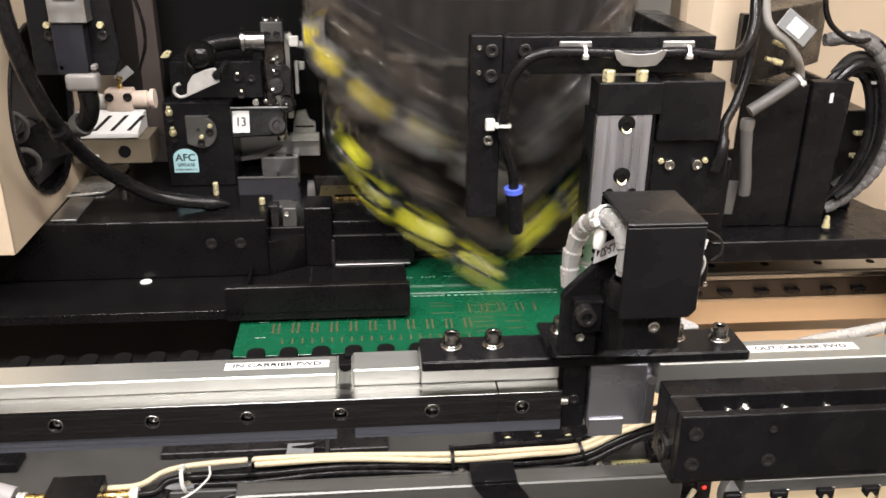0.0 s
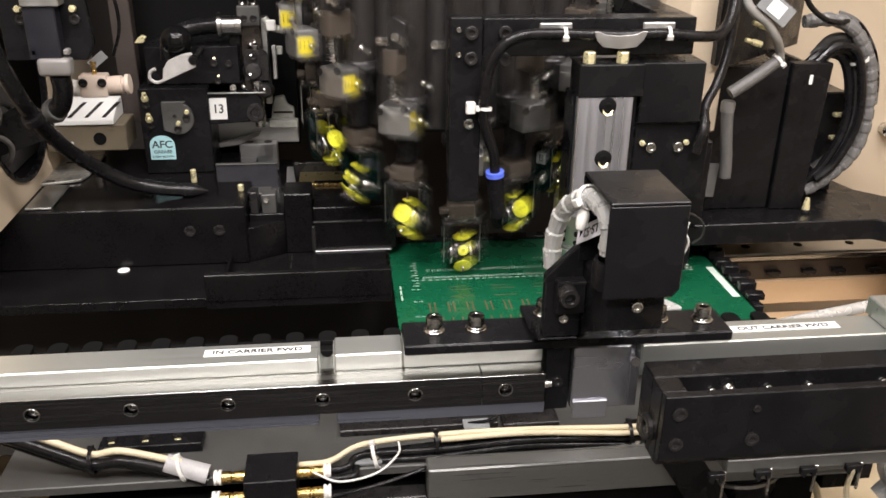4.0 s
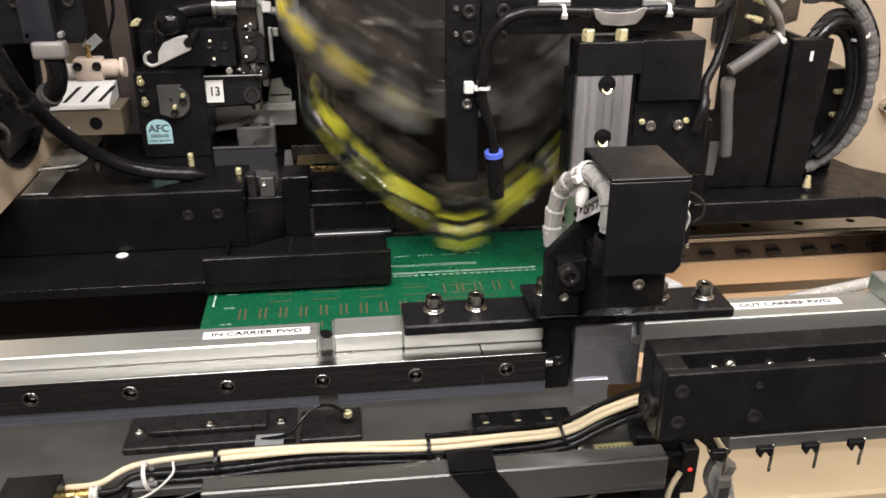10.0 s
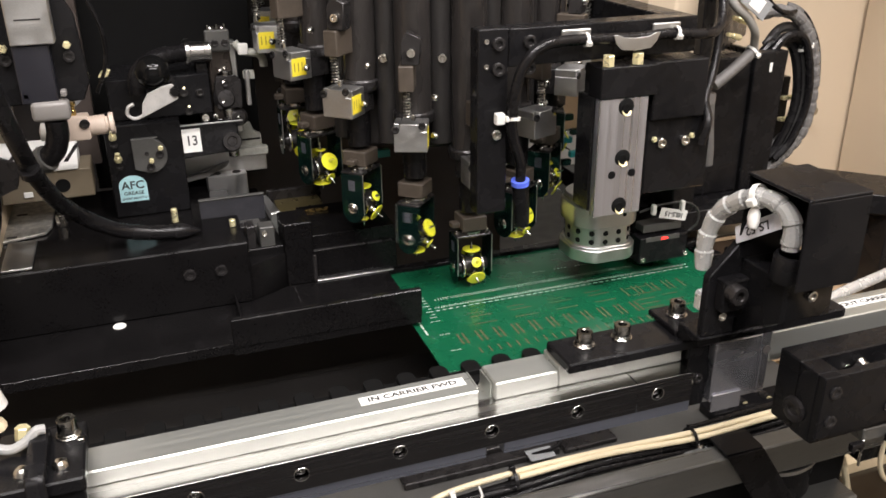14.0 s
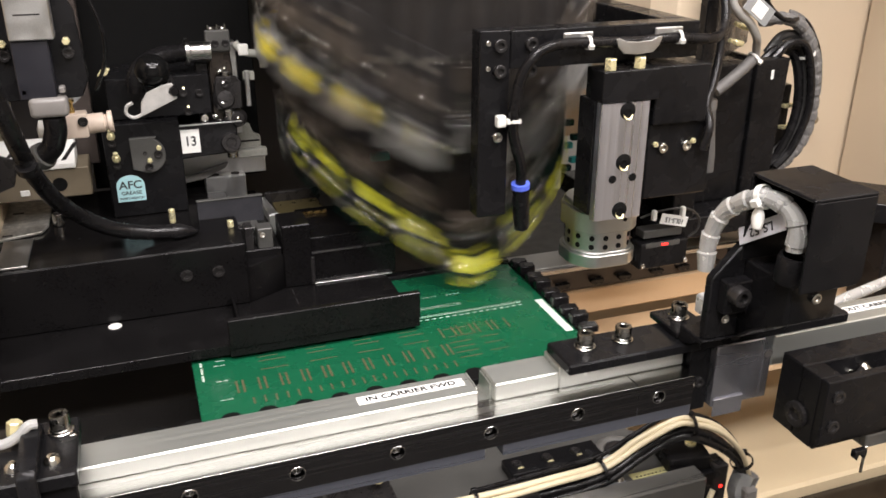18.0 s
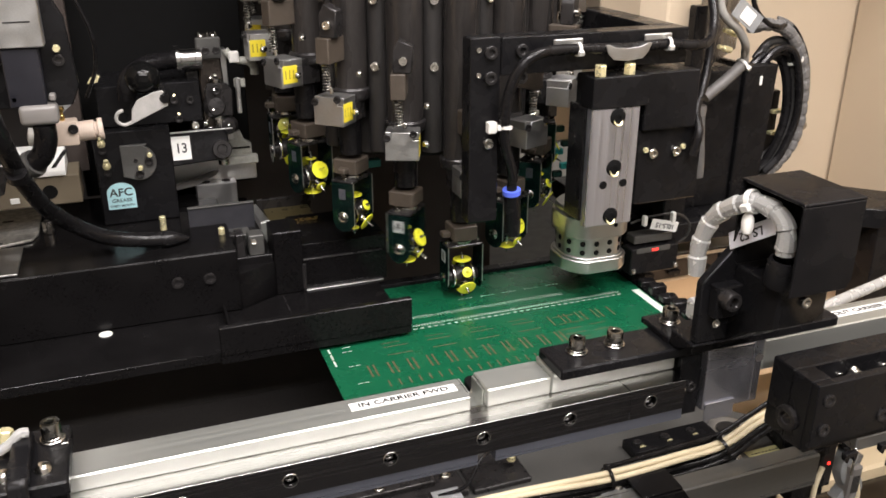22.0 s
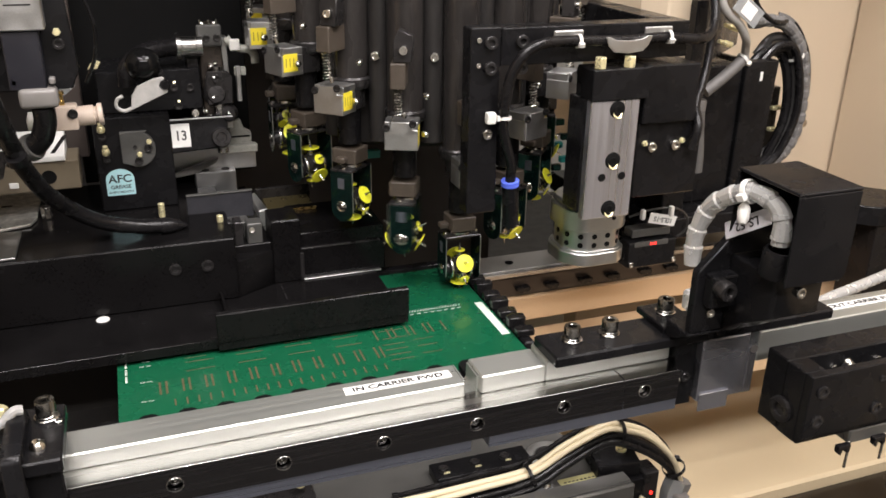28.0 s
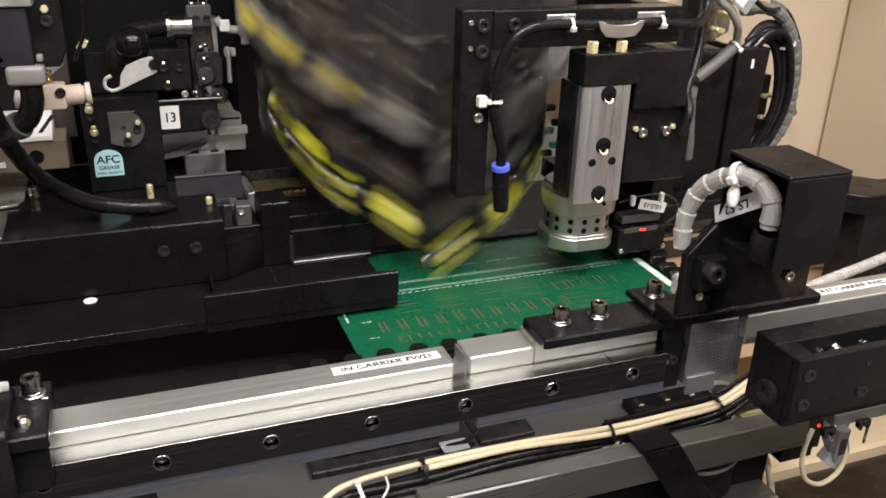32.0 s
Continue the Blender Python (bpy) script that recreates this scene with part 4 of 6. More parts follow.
    part("motor_seat", box(0.262, 0.405, 0.100, 0.240, -0.3100, -0.2700, 0.002), BARGREY, t)
    # clamp rail along the board's front edge with its row of fingers
    clamp = part("clamp_rail", box(-0.36, 0.392, 0.205, 0.2285, -0.1300, -0.1085, 0.001), FINGER, t)
    finger = None
    for k in range(24):
        if finger is None:
            ob = part("clamp_finger", prism([(-0.0086, 0.214), (0.0086, 0.214), (0.0086, 0.228), (0.0066, 0.2320), (0.0030, 0.2340), (-0.0030, 0.2340), (-0.0066, 0.2320), (-0.0086, 0.228)], -0.1079, -0.1030, "z", 0.0006), FINGER, clamp)
            finger = ob.data
        else:
            ob = new("clamp_finger", finger)
            ob.parent = clamp
        ob.matrix_basis = pose(-0.3552 + 0.0316 * k, 0, 0)
    edge = part("side_clamp", box(0.3785, 0.390, 0.250, 0.455, -0.1220, -0.1060, 0.0015), BLACK, t)
    random.seed(3)
    for k in range(9):
        y = 0.262 + 0.0215 * k
        part("side_finger", prism([(0.3760, y), (0.394, y - 0.002), (0.396, y + 0.009), (0.384, y + 0.013), (0.3765, y + 0.010)], -0.1059, -0.0985 + 0.003 * (k % 2), "z", 0.001), RUBBER, edge)
    part("rear_clamp", box(-0.05, 0.380, 0.4535, 0.466, -0.120, -0.104, 0.001), BLACK, t)
    return t


table = xy_table()


def cable_bundle():
    t = thing("cable_bundle", "cream and black cables tied together along the moving table", "cables")
    main = [(-0.040, 0.126, -0.1660), (0.030, 0.126, -0.1620), (0.110, 0.126, -0.1590), (0.207, 0.126, -0.1640), (0.279, 0.126, -0.1640), (0.328, 0.126, -0.1600), (0.362, 0.126, -0.1430), (0.394, 0.126, -0.1310), (0.413, 0.125, -0.1320), (0.443, 0.122, -0.1470), (0.467, 0.120, -0.1720), (0.480, 0.119, -0.2000)]

    def off(line, dy, dz, a=0.0):
        return [(x, y + dy + 0.0012 * math.sin(i * 1.7 + a), z + dz + 0.0010 * math.sin(i * 2.3 + a)) for i, (x, y, z) in enumerate(line)]
    part("cream_cable", tube([(-0.098, 0.118, -0.1740), (-0.070, 0.118, -0.1715)] + off(main, 0.001, 0.0036), 0.0027, 12), CREAM, t)
    part("cream_cable", tube(off(main[1:], -0.0036, 0.0014, 1.0), 0.0026, 12), CREAM, t)
    part("black_cable", tube([(-0.072, 0.110, -0.1760), (-0.055, 0.112, -0.1745)] + off(main, -0.003, -0.0068, 2.0), 0.0034, 12), RUBBER, t)
    part("black_cable", tube([(-0.072, 0.104, -0.1810), (-0.050, 0.106, -0.1800)] + off(main, -0.0055, -0.0125, 3.0), 0.0034, 12), RUBBER, t)
    part("black_cable", tube(off(main, 0.004, -0.0075, 4.0), 0.0032, 10), RUBBER, t)
    part("black_cable", tube(off(main[3:], 0.0075, 0.0060, 5.0), 0.0022, 10), RUBBER, t)
    for x, y, z, w in ((0.026, 0.126, -0.1645, (1, 0, 0.03)), (0.207, 0.126, -0.1665, (1, 0, -0.02)), (0.328, 0.126, -0.1630, (1, 0, 0.3)), (0.413, 0.125, -0.1350, (1, 0, -0.15)), (0.474, 0.120, -0.1860, (0.4, 0, -1))):
        cable_tie(t, (x, y, z), w, 0.0098, RUBBER, (0, 0.3, 1))
    cable_tie(t, (-0.030, 0.118, -0.1690), (1, 0, 0.25), 0.0110, WHITEPL, (0, 0.2, 1))
    part("white_loop", tube([(-0.085, 0.100, -0.1690), (-0.062, 0.094, -0.1760), (-0.030, 0.100, -0.1740), (-0.010, 0.112, -0.1640), (-0.009, 0.120, -0.1560)], 0.0010, 6), WHITEPL, t, "thin white wire loop")
    part("loose_lead", tube([(-0.075, 0.092, -0.1900), (-0.030, 0.096, -0.1840), (0.030, 0.112, -0.1760)], 0.0018, 8), RUBBER, t)
    # far run to the other side of the connector
    far = [(-0.178, 0.118, -0.1780), (-0.200, 0.120, -0.1700), (-0.222, 0.122, -0.1620), (-0.250, 0.124, -0.1560), (-0.276, 0.126, -0.1590), (-0.306, 0.127, -0.1450), (-0.345, 0.128, -0.1260), (-0.40, 0.13, -0.11)]
    part("cream_cable", tube([(-0.200, 0.119, -0.1640)] + [(x, y, z + 0.004) for x, y, z in far[3:]], 0.0032, 12), CREAM, t)
    part("black_cable", tube([(x, y - 0.004, z - 0.004) for x, y, z in far], 0.0052, 12), RUBBER, t)
    part("black_cable", tube([(x - 0.01, y + 0.003, z - 0.010) for x, y, z in far], 0.0045, 12), RUBBER, t)
    cable_tie(t, (-0.276, 0.125, -0.1620), (1, 0, 0.1), 0.0105, RUBBER, (0, 0.3, 1))
    part("white_sleeve", tube([(-0.178, 0.117, -0.1775), (-0.195, 0.119, -0.1725), (-0.214, 0.121, -0.1660)], 0.0090, 14), mat("grubby_white_tape", (0.46, 0.45, 0.45), 0.45, spread=0.15, scale=120, bump=0.15), t, "grubby white taped cable joint")
    cable_tie(t, (-0.200, 0.119, -0.1710), (1, 0.1, 0.3), 0.0104, WHITEPL, (0, 0.3, 1))
    return t


cables = cable_bundle()


def pipe_connector():
    t = thing("pipe_connector", "black manifold block with brass push fittings and white collars", "connector")
    part("block", box(-0.1430, -0.0985, 0.0800, 0.1200, -0.1905, -0.1600, 0.0008), BLACK, t)
    for y, z in ((0.110, -0.1760), (0.092, -0.1845)):
        for side, x in ((1, -0.0985), (-1, -0.1430)):
            M = Matrix.Translation((x, y, z)) @ aim((side, 0, 0))
            part("brass_fitting", lathe([(0, 0), (0.0050, 0), (0.0050, 0.010), (0.0042, 0.011), (0.0042, 0.013), (0.0052, 0.014), (0.0052, 0.022), (0, 0.022)], 18, M), BRASS, t)
            part("white_collar", lathe([(0, 0.0221), (0.0068, 0.0221), (0.0068, 0.0245), (0.0055, 0.0247), (0.0055, 0.0260), (0.0068, 0.0262), (0.0068, 0.0285), (0, 0.0285)], 18, M), WHITEPL, t)
    return t


connector = pipe_connector()


def reed_sensor():
    t = thing("end_sensor", "clear-wrapped sensor with a red light and a cable loop", "sensor")
    part("body", box(0.4350, 0.4500, 0.108, 0.128, -0.2250, -0.1750, 0.001), OXIDE, t)
    part("light", cyl(0.0018, 0, 0.0012, 12, m=Matrix.Translation((0.4430, 0.108, -0.1970)) @ aim((0, -1, 0))), RED, t, "small red light")
    part("film_wrap", tube([(0.480, 0.118, -0.198), (0.474, 0.116, -0.215), (0.480, 0.112, -0.235), (0.470, 0.112, -0.252)], 0.0125, 7, 4), GLASSY, t, "crumpled clear film wrap", smooth=False)
    part("white_plug", box(0.468, 0.482, 0.100, 0.116, -0.248, -0.205, 0.002), PALEGREY, t)
    part("tag_bars", bars([(0.470 + 0.002 * k, 0.4712 + 0.002 * k, 0.0996, 0.0999) for k in range(5)], -0.235, 0.02), INK, t)
    part("cable_loop", tube([(0.432, 0.104, -0.196), (0.423, 0.100, -0.212), (0.4215, 0.098, -0.232), (0.431, 0.097, -0.253), (0.452, 0.097, -0.264), (0.472, 0.098, -0.257), (0.481, 0.100, -0.242), (0.479, 0.104, -0.222)], 0.0026, 10), CREAM, t)
    part("cable_end", tube([(0.395, 0.16, -0.206), (0.410, 0.14, -0.24), (0.43, 0.135, -0.30), (0.44, 0.13, -0.36)], 0.0035, 10), CREAM, t)
    part("bracket", box(0.3960, 0.4345, 0.1010, 0.1360, -0.2275, -0.2053, 0.001), BLACK, t)
    part("bracket_arm", box(0.4165, 0.4345, 0.108, 0.136, -0.2051, -0.1789, 0.001), BLACK, t)
    return t


sensor = reed_sensor()


# ---------------------------------------------------------------- feeder drive mechanism beside the turret
def side_housing():
    t = thing("side_cover_panel", "beige painted side cover with a round dark opening", "machine cover")
    # an upright sheet along y, with a large round opening through it
    n, cy, cz, r = 40, 0.492, 0.085, 0.092
    bm = bmesh.new()
    outer = [(0.352, -0.0295), (0.80, -0.0295), (0.80, 0.42), (0.352, 0.42)]
    for x in (-0.1570, -0.1530):
        ring = [bm.verts.new((x, cy + r * math.cos(2 * math.pi * i / n + math.pi * 1.25), cz + r * math.sin(2 * math.pi * i / n + math.pi * 1.25))) for i in range(n)]
        corner = [bm.verts.new((x, *p)) for p in outer]
        for q in range(4):
            seg = [ring[(q * n // 4 + i) % n] for i in range(n // 4 + 1)]
            bm.faces.new([corner[q], corner[(q + 1) % 4]] + seg[::-1])
    bm.verts.ensure_lookup_table()
    m = n + 4
    for i in range(n):
        j = (i + 1) % n
        bm.faces.new((bm.verts[i], bm.verts[j], bm.verts[m + j], bm.verts[m + i]))
    part("side_sheet", bm, BEIGE, t, smooth=False)
    part("front_flange", box(-0.30, -0.1530, 0.348, 0.3518, -0.0295, 0.42, 0.001), BEIGE, t)
    part("opening_trim", lathe([(r - 0.001, -0.004), (r + 0.003, -0.004), (r + 0.003, 0.003), (r - 0.001, 0.003), (r - 0.001, -0.004)], 40, Matrix.Translation((-0.1530, cy, cz)) @ aim((1, 0, 0))), RUBBER, t)
    part("inner_backing", box(-0.30, -0.20, 0.36, 0.80, -0.0295, 0.42, 0.001), DARKIN, t)
    part("grey_bracket", prism([(-0.195, 0.01), (-0.125, 0.035), (-0.118, 0.060), (-0.150, 0.075), (-0.195, 0.05)], 0.498, 0.502, "y", 0.0006), OXIDE, t)
    for k, (y, z, r) in enumerate(((0.470, 0.030, 0.0032), (0.500, 0.060, 0.0036), (0.455, 0.075, 0.0028))):
        part("inner_lead", tube([(-0.198, y - 0.03, z - 0.03), (-0.180, y, z + 0.012), (-0.168, y + 0.020, z), (-0.176, y + 0.030, z - 0.022), (-0.198, y + 0.040, z - 0.03)], r, 10), GREYCAB if k % 2 else PALEGREY, t)
    return t


side_housing()


def feeder_motor():
    t = thing("feeder_motor_bracket", "dark bracket with a boxed motor, white plug and printed plate", "motor")
    part("mount_plate", prism([(-0.118, 0.142), (-0.043, 0.142), (-0.036, 0.158), (-0.040, 0.215), (-0.056, 0.250), (-0.118, 0.250)], 0.392, 0.400, "y", 0.001), BLACK, t)
    part("motor_body", box(-0.0905, -0.0620, 0.374, 0.3915, 0.146, 0.1945, 0.001), mat("navy_motor_case", (0.012, 0.012, 0.017), 0.4, spread=0.15, scale=60), t, "navy motor case")
    part("name_plate", box(-0.0905, -0.0565, 0.371, 0.3915, 0.1950, 0.240, 0.001), ALUDULL, t, "grey printed rating plate")
    part("plate_bars", bars([(-0.084, -0.064, 0.3706, 0.3708)], 0.215, 0.0012), OXIDE, t)
    for x in (-0.098, -0.049):
        screw(t, (x, 0.392, 0.181), 0.005, 0.004, (0, -1, 0), OXIDE)
        part("lock_nut", cyl(0.0034, 0, 0.006, 6, m=Matrix.Translation((x, 0.390, 0.191)) @ aim((0, -1, 0))), GOLDLIT, t)
    plug = part("plug", box(-0.0850, -0.0545, 0.370, 0.388, 0.1305, 0.1475, 0.004, seg=3), PALEGREY, t, "pale grey moulded plug")
    for x in (-0.089, -0.060):
        part("plug_latch", box(x, x + 0.005, 0.374, 0.384, 0.150, 0.1555, 0.001), PALEGREY, t)
    part("plug_lead", tube([(-0.068, 0.380, 0.131), (-0.069, 0.385, 0.115), (-0.076, 0.392, 0.098), (-0.090, 0.400, 0.088)], 0.0095, 12), RUBBER, t)
    part("lead_clamp", lathe([(0, -0.004), (0.0118, -0.004), (0.0125, 0), (0.0118, 0.004), (0, 0.004)], 14, Matrix.Translation((-0.0840, 0.3965, 0.0915)) @ aim((-0.75, 0.45, -0.5))), GREY, t)
    part("inner_lead", tube([(-0.040, 0.43, 0.25), (-0.022, 0.43, 0.20), (-0.022, 0.44, 0.165), (-0.034, 0.45, 0.135)], 0.0018, 8), RUBBER, t)
    part("brown_column", box(-0.072, -0.048, 0.606, 0.626, 0.02, 0.45, 0.001), mat("brown_post", (0.050, 0.039, 0.034), 0.45, spread=0.15, scale=30), t, "brown grey post")
    return t


feeder_motor()


def air_valve():
    t = thing("air_valve", "pale beige air fitting with two dark screws and a brass valve", "air fitting")
    pale = mat("pale_pink_plastic", (0.66, 0.55, 0.46), 0.42, spread=0.06, scale=60)
    part("body", box(-0.0740, -0.0460, 0.452, 0.472, 0.0900, 0.1130, 0.002, seg=2), pale, t)
    part("port", lathe([(0, 0), (0.0095, 0), (0.0095, 0.014), (0.0075, 0.015), (0.0075, 0.017), (0.0105, 0.018), (0.0105, 0.022), (0, 0.022)], 20, Matrix.Translation((-0.0460, 0.462, 0.1010)) @ aim((1, 0, 0.05))), pale, t)
    part("left_port", lathe([(0, 0), (0.0085, 0), (0.0085, 0.016), (0, 0.018)], 20, Matrix.Translation((-0.0740, 0.462, 0.0980)) @ aim((-1, 0, 0.1))), WHITEPL, t)
    for x in (-0.0690, -0.0500):
        screw(t, (x, 0.452, 0.1060), 0.0046, 0.0016, (0, -1, 0), OXIDE)
    part("brass_screw", lathe([(0, 0), (0.0028, 0), (0.0028, 0.004), (0.002, 0.005), (0.002, 0.009), (0.0034, 0.0095), (0.0034, 0.013), (0, 0.013)], 12, Matrix.Translation((-0.0590, 0.462, 0.1130))), BRASS, t)
    tab = part("film_tag", box(-0.010, 0.010, -0.0005, 0.0005, -0.005, 0.005, 0.0003), GLASSY, t)
    tab.matrix_basis = pose(-0.0560, 0.470, 0.1260, 0, -38, 10)
    return t


air_valve()


def comb_rack():
    t = thing("feeder_comb", "white slotted feeder rack on a tan bar", "feeder rack")
    part("rack", prism([(0.548, 0.0340), (0.548, 0.0400), (0.585, 0.0560), (0.600, 0.0560), (0.600, 0.0340)], -0.150, -0.070, "x", 0.0008), PAPER, t)
    way = Vector((0, 0.037, 0.016)).normalized()
    for k in range(4):
        slot = part("slot", prism([(-0.0022, -0.019), (0.0022, -0.019), (0.0150, 0.010), (0.0106, 0.010)], -0.0005, 0.0004, "z", 0), OXIDE, t)
        slot.matrix_basis = Matrix.Translation((-0.140 + 0.0195 * k, 0.5700, 0.0497)) @ pose(0, 0, 0, 23.4, 0, 0)
    part("bar", box(-0.150, -0.058, 0.550, 0.600, 0.0020, 0.0338, 0.001), mat("olive_bar_paint", (0.17, 0.14, 0.095), 0.5, spread=0.1, scale=30), t, "tan painted bar")
    part("bar_bore", cyl(0.0075, 0, 0.0006, 20, 0, m=Matrix.Translation((-0.0885, 0.5498, 0.0170)) @ aim((0, -1, 0))), FINGER, t)
    part("pale_chip", box(-0.128, -0.119, 0.548, 0.5498, 0.008, 0.014, 0.0005), PAPER, t)
    return t


comb_rack()


def drive_block():
    t = thing("feeder_drive_block", "black drive block with a round steel plate and brass nuts", "machine drive")
    part("body", box(-0.040, 0.040, 0.5535, 0.62, -0.0295, 0.075, 0.0012), BLACK, t)
    part("upper_body", box(-0.030, 0.078, 0.570, 0.66, 0.0755, 0.120, 0.0012), BLACK, t)
    part("back_plate", box(-0.06, 0.14, 0.665, 0.69, -0.0295, 0.40, 0.0012), FINGER, t)
    plate = [(-0.0135, 0.0600), (-0.0135, 0.0260)] + [(0.004 + 0.0185 * math.cos(a), 0.0400 + 0.0195 * math.sin(a)) for a in [radians(-120 + 17 * i) for i in range(12)]] + [(0.0150, 0.0600)]
    face = part("round_plate", prism(plate, 0.5475, 0.5534, "y", 0.0006), GREY, t, "round-cornered steel plate")
    for x, z in ((0.0035, 0.0275), (0.0145, 0.0410)):
        screw(face, (x, 0.5475, z), 0.0045, 0.0025, (0, -1, 0), OXIDE)
        part("bright_stud", cyl(0.0028, 0, 0.005, 10, m=Matrix.Translation((x + 0.0015, 0.5465, z + 0.0080)) @ aim((0, -1, 0))), GOLDLIT, face)
    screw(face, (0.0010, 0.5475, 0.0430), 0.0022, 0.0008, (0, -1, 0), OXIDE)
    for x, z in ((0.0490, 0.1010), (0.0520, 0.0800)):
        screw(t, (x, 0.5700, z), 0.0044, 0.003, (0, -1, 0), OXIDE)
        # a tiny gold dome stands in for the screw's highlight
        part("yellow_glint", lathe([(0, 0.0008), (0.0013, 0.0006), (0.0016, 0), (0, 0)], 8, Matrix.Translation((x + 0.0008, 0.5680, z + 0.0055)) @ aim((0, -1, 0.5))), GOLDLIT, t)
    part("yellow_lug", prism([(-0.036, 0.127), (-0.026, 0.127), (-0.022, 0.134), (-0.027, 0.136), (-0.032, 0.133)], 0.556, 0.562, "y", 0.0008), GOLDLIT, t)
    for x, z in ((-0.0310, 0.0650), (-0.0290, 0.0400)):
        screw(t, (x, 0.5535, z - 0.009), 0.0042, 0.004, (0, -1, 0), OXIDE)
        part("brass_nut", lathe([(0, 0), (0.0040, 0), (0.0044, 0.003), (0.0036, 0.006), (0.0026, 0.007), (0.0026, 0.010), (0, 0.010)], 10, Matrix.Translation((x, 0.5500, z - 0.003)) @ aim((0, -0.35, 1))), GOLDLIT, t)
    return t


drive_block()


def arch_label():
    t = thing("grease_label", "pale blue arched label reading AFC GREASE EVERY MONTH", "label")
    w, h = 0.0295, 0.0300
    outline = [(-w / 2, -h / 2), (w / 2, -h / 2)] + [(w / 2 * math.cos(a), h * 0.10 + h * 0.40 * math.sin(a)) for a in [math.pi * i / 14 for i in range(15)]]
    part("sheet", prism(outline, 0, 0.0003, "z", 0), BLUEPAPER, t)
    text(t, "AFC", 0.0125, Matrix.Translation((0, 0.0035, 0.0004)), squeeze=1.05)
    text(t, "GREASE", 0.0056, Matrix.Translation((0, -0.0055, 0.0004)), squeeze=1.1)
    text(t, "EVERY MONTH", 0.0034, Matrix.Translation((0, -0.0115, 0.0004)), squeeze=1.1)
    t.matrix_basis = pose(-0.0185, 0.5530, 0.0035, 90, 0, 0)
    return t


arch_label()


WORNWHITE = mat("worn_white_steel", (0.42, 0.41, 0.39), 0.42, 0.2, spread=0.25, scale=90)


def hook_lever():
    t = thing("hook_lever", "white steel hook lever beside a round black knob", "lever")
    line = [(-0.0020, 0.0, 0.0060), (-0.0085, 0, 0.0040), (-0.0110, 0, -0.0030), (-0.0060, 0, -0.0085), (0.0020, 0, -0.0080), (0.0080, 0, -0.0040)]
    part("hook", tube(line, 0.0019, 8), WORNWHITE, t)
    part("blade", prism([(0.001, -0.0098), (0.022, -0.0055), (0.041, -0.0015), (0.0415, 0.0015), (0.0370, 0.0025), (0.0345, 0.0065), (0.0370, 0.0105), (0.0420, 0.0125), (0.0400, 0.0150), (0.0300, 0.0150), (0.0140, 0.0120), (0.0060, 0.0040)], -0.002, 0.002, "y", 0.0006), WORNWHITE, t)
    part("pivot_shaft", cyl(0.0030, 0.004, 0.0720, 14, m=Matrix.Translation((0.0400, 0, 0.0065)) @ aim((0, 1, 0))), OXIDE, t)
    part("pivot_pin", lathe([(0, 0.004), (0.0038, 0.004), (0.0050, 0.002), (0.0050, -0.004), (0, -0.004)], 18, Matrix.Translation((0.0405, -0.001, 0.0065)) @ aim((0, -1, 0))), GLOSSY, t)
    part("knob", lathe([(0.0175 * math.sin(math.pi * i / 14), -0.0175 * math.cos(math.pi * i / 14)) for i in range(15)], 28, Matrix.Translation((0.026, 0.016, 0.028)) @ aim((0, -1, 0.3))), mat("polished_black_knob", (0.005, 0.005, 0.005), 0.08, spread=0.1, rspread=0.02, spec=0.22), t)
    t.matrix_basis = pose(-0.001, 0.500, 0.104, 0, -12, 0)
    return t


hook = hook_lever()


def tube_joint():
    t = thing("elbow_tube", "black elbow hose with a steel end fitting", "hose")
    part("hose", tube([(0.058, 0.580, 0.143), (0.040, 0.572, 0.143), (0.018, 0.560, 0.140), (0.004, 0.554, 0.128), (0.001, 0.552, 0.108)], 0.0098, 16), RUBBER, t)
    part("fitting_ring", lathe([(0.0141, 0.0005), (0.0150, 0.0005), (0.0150, 0.0036), (0.0141, 0.0036), (0.0141, 0.0005)], 24, Matrix.Translation((0.0560, 0.580, 0.1430)) @ aim((1, 0.05, 0))), STEEL, t)
    part("fitting", lathe([(0, 0), (0.0140, 0), (0.0140, 0.0045), (0.0118, 0.0055), (0.0118, 0.020), (0.0124, 0.0205), (0.0124, 0.027), (0, 0.027)], 24, Matrix.Translation((0.0560, 0.580, 0.1430)) @ aim((1, 0.05, 0))), STEEL, t)
    return t


tube_joint()


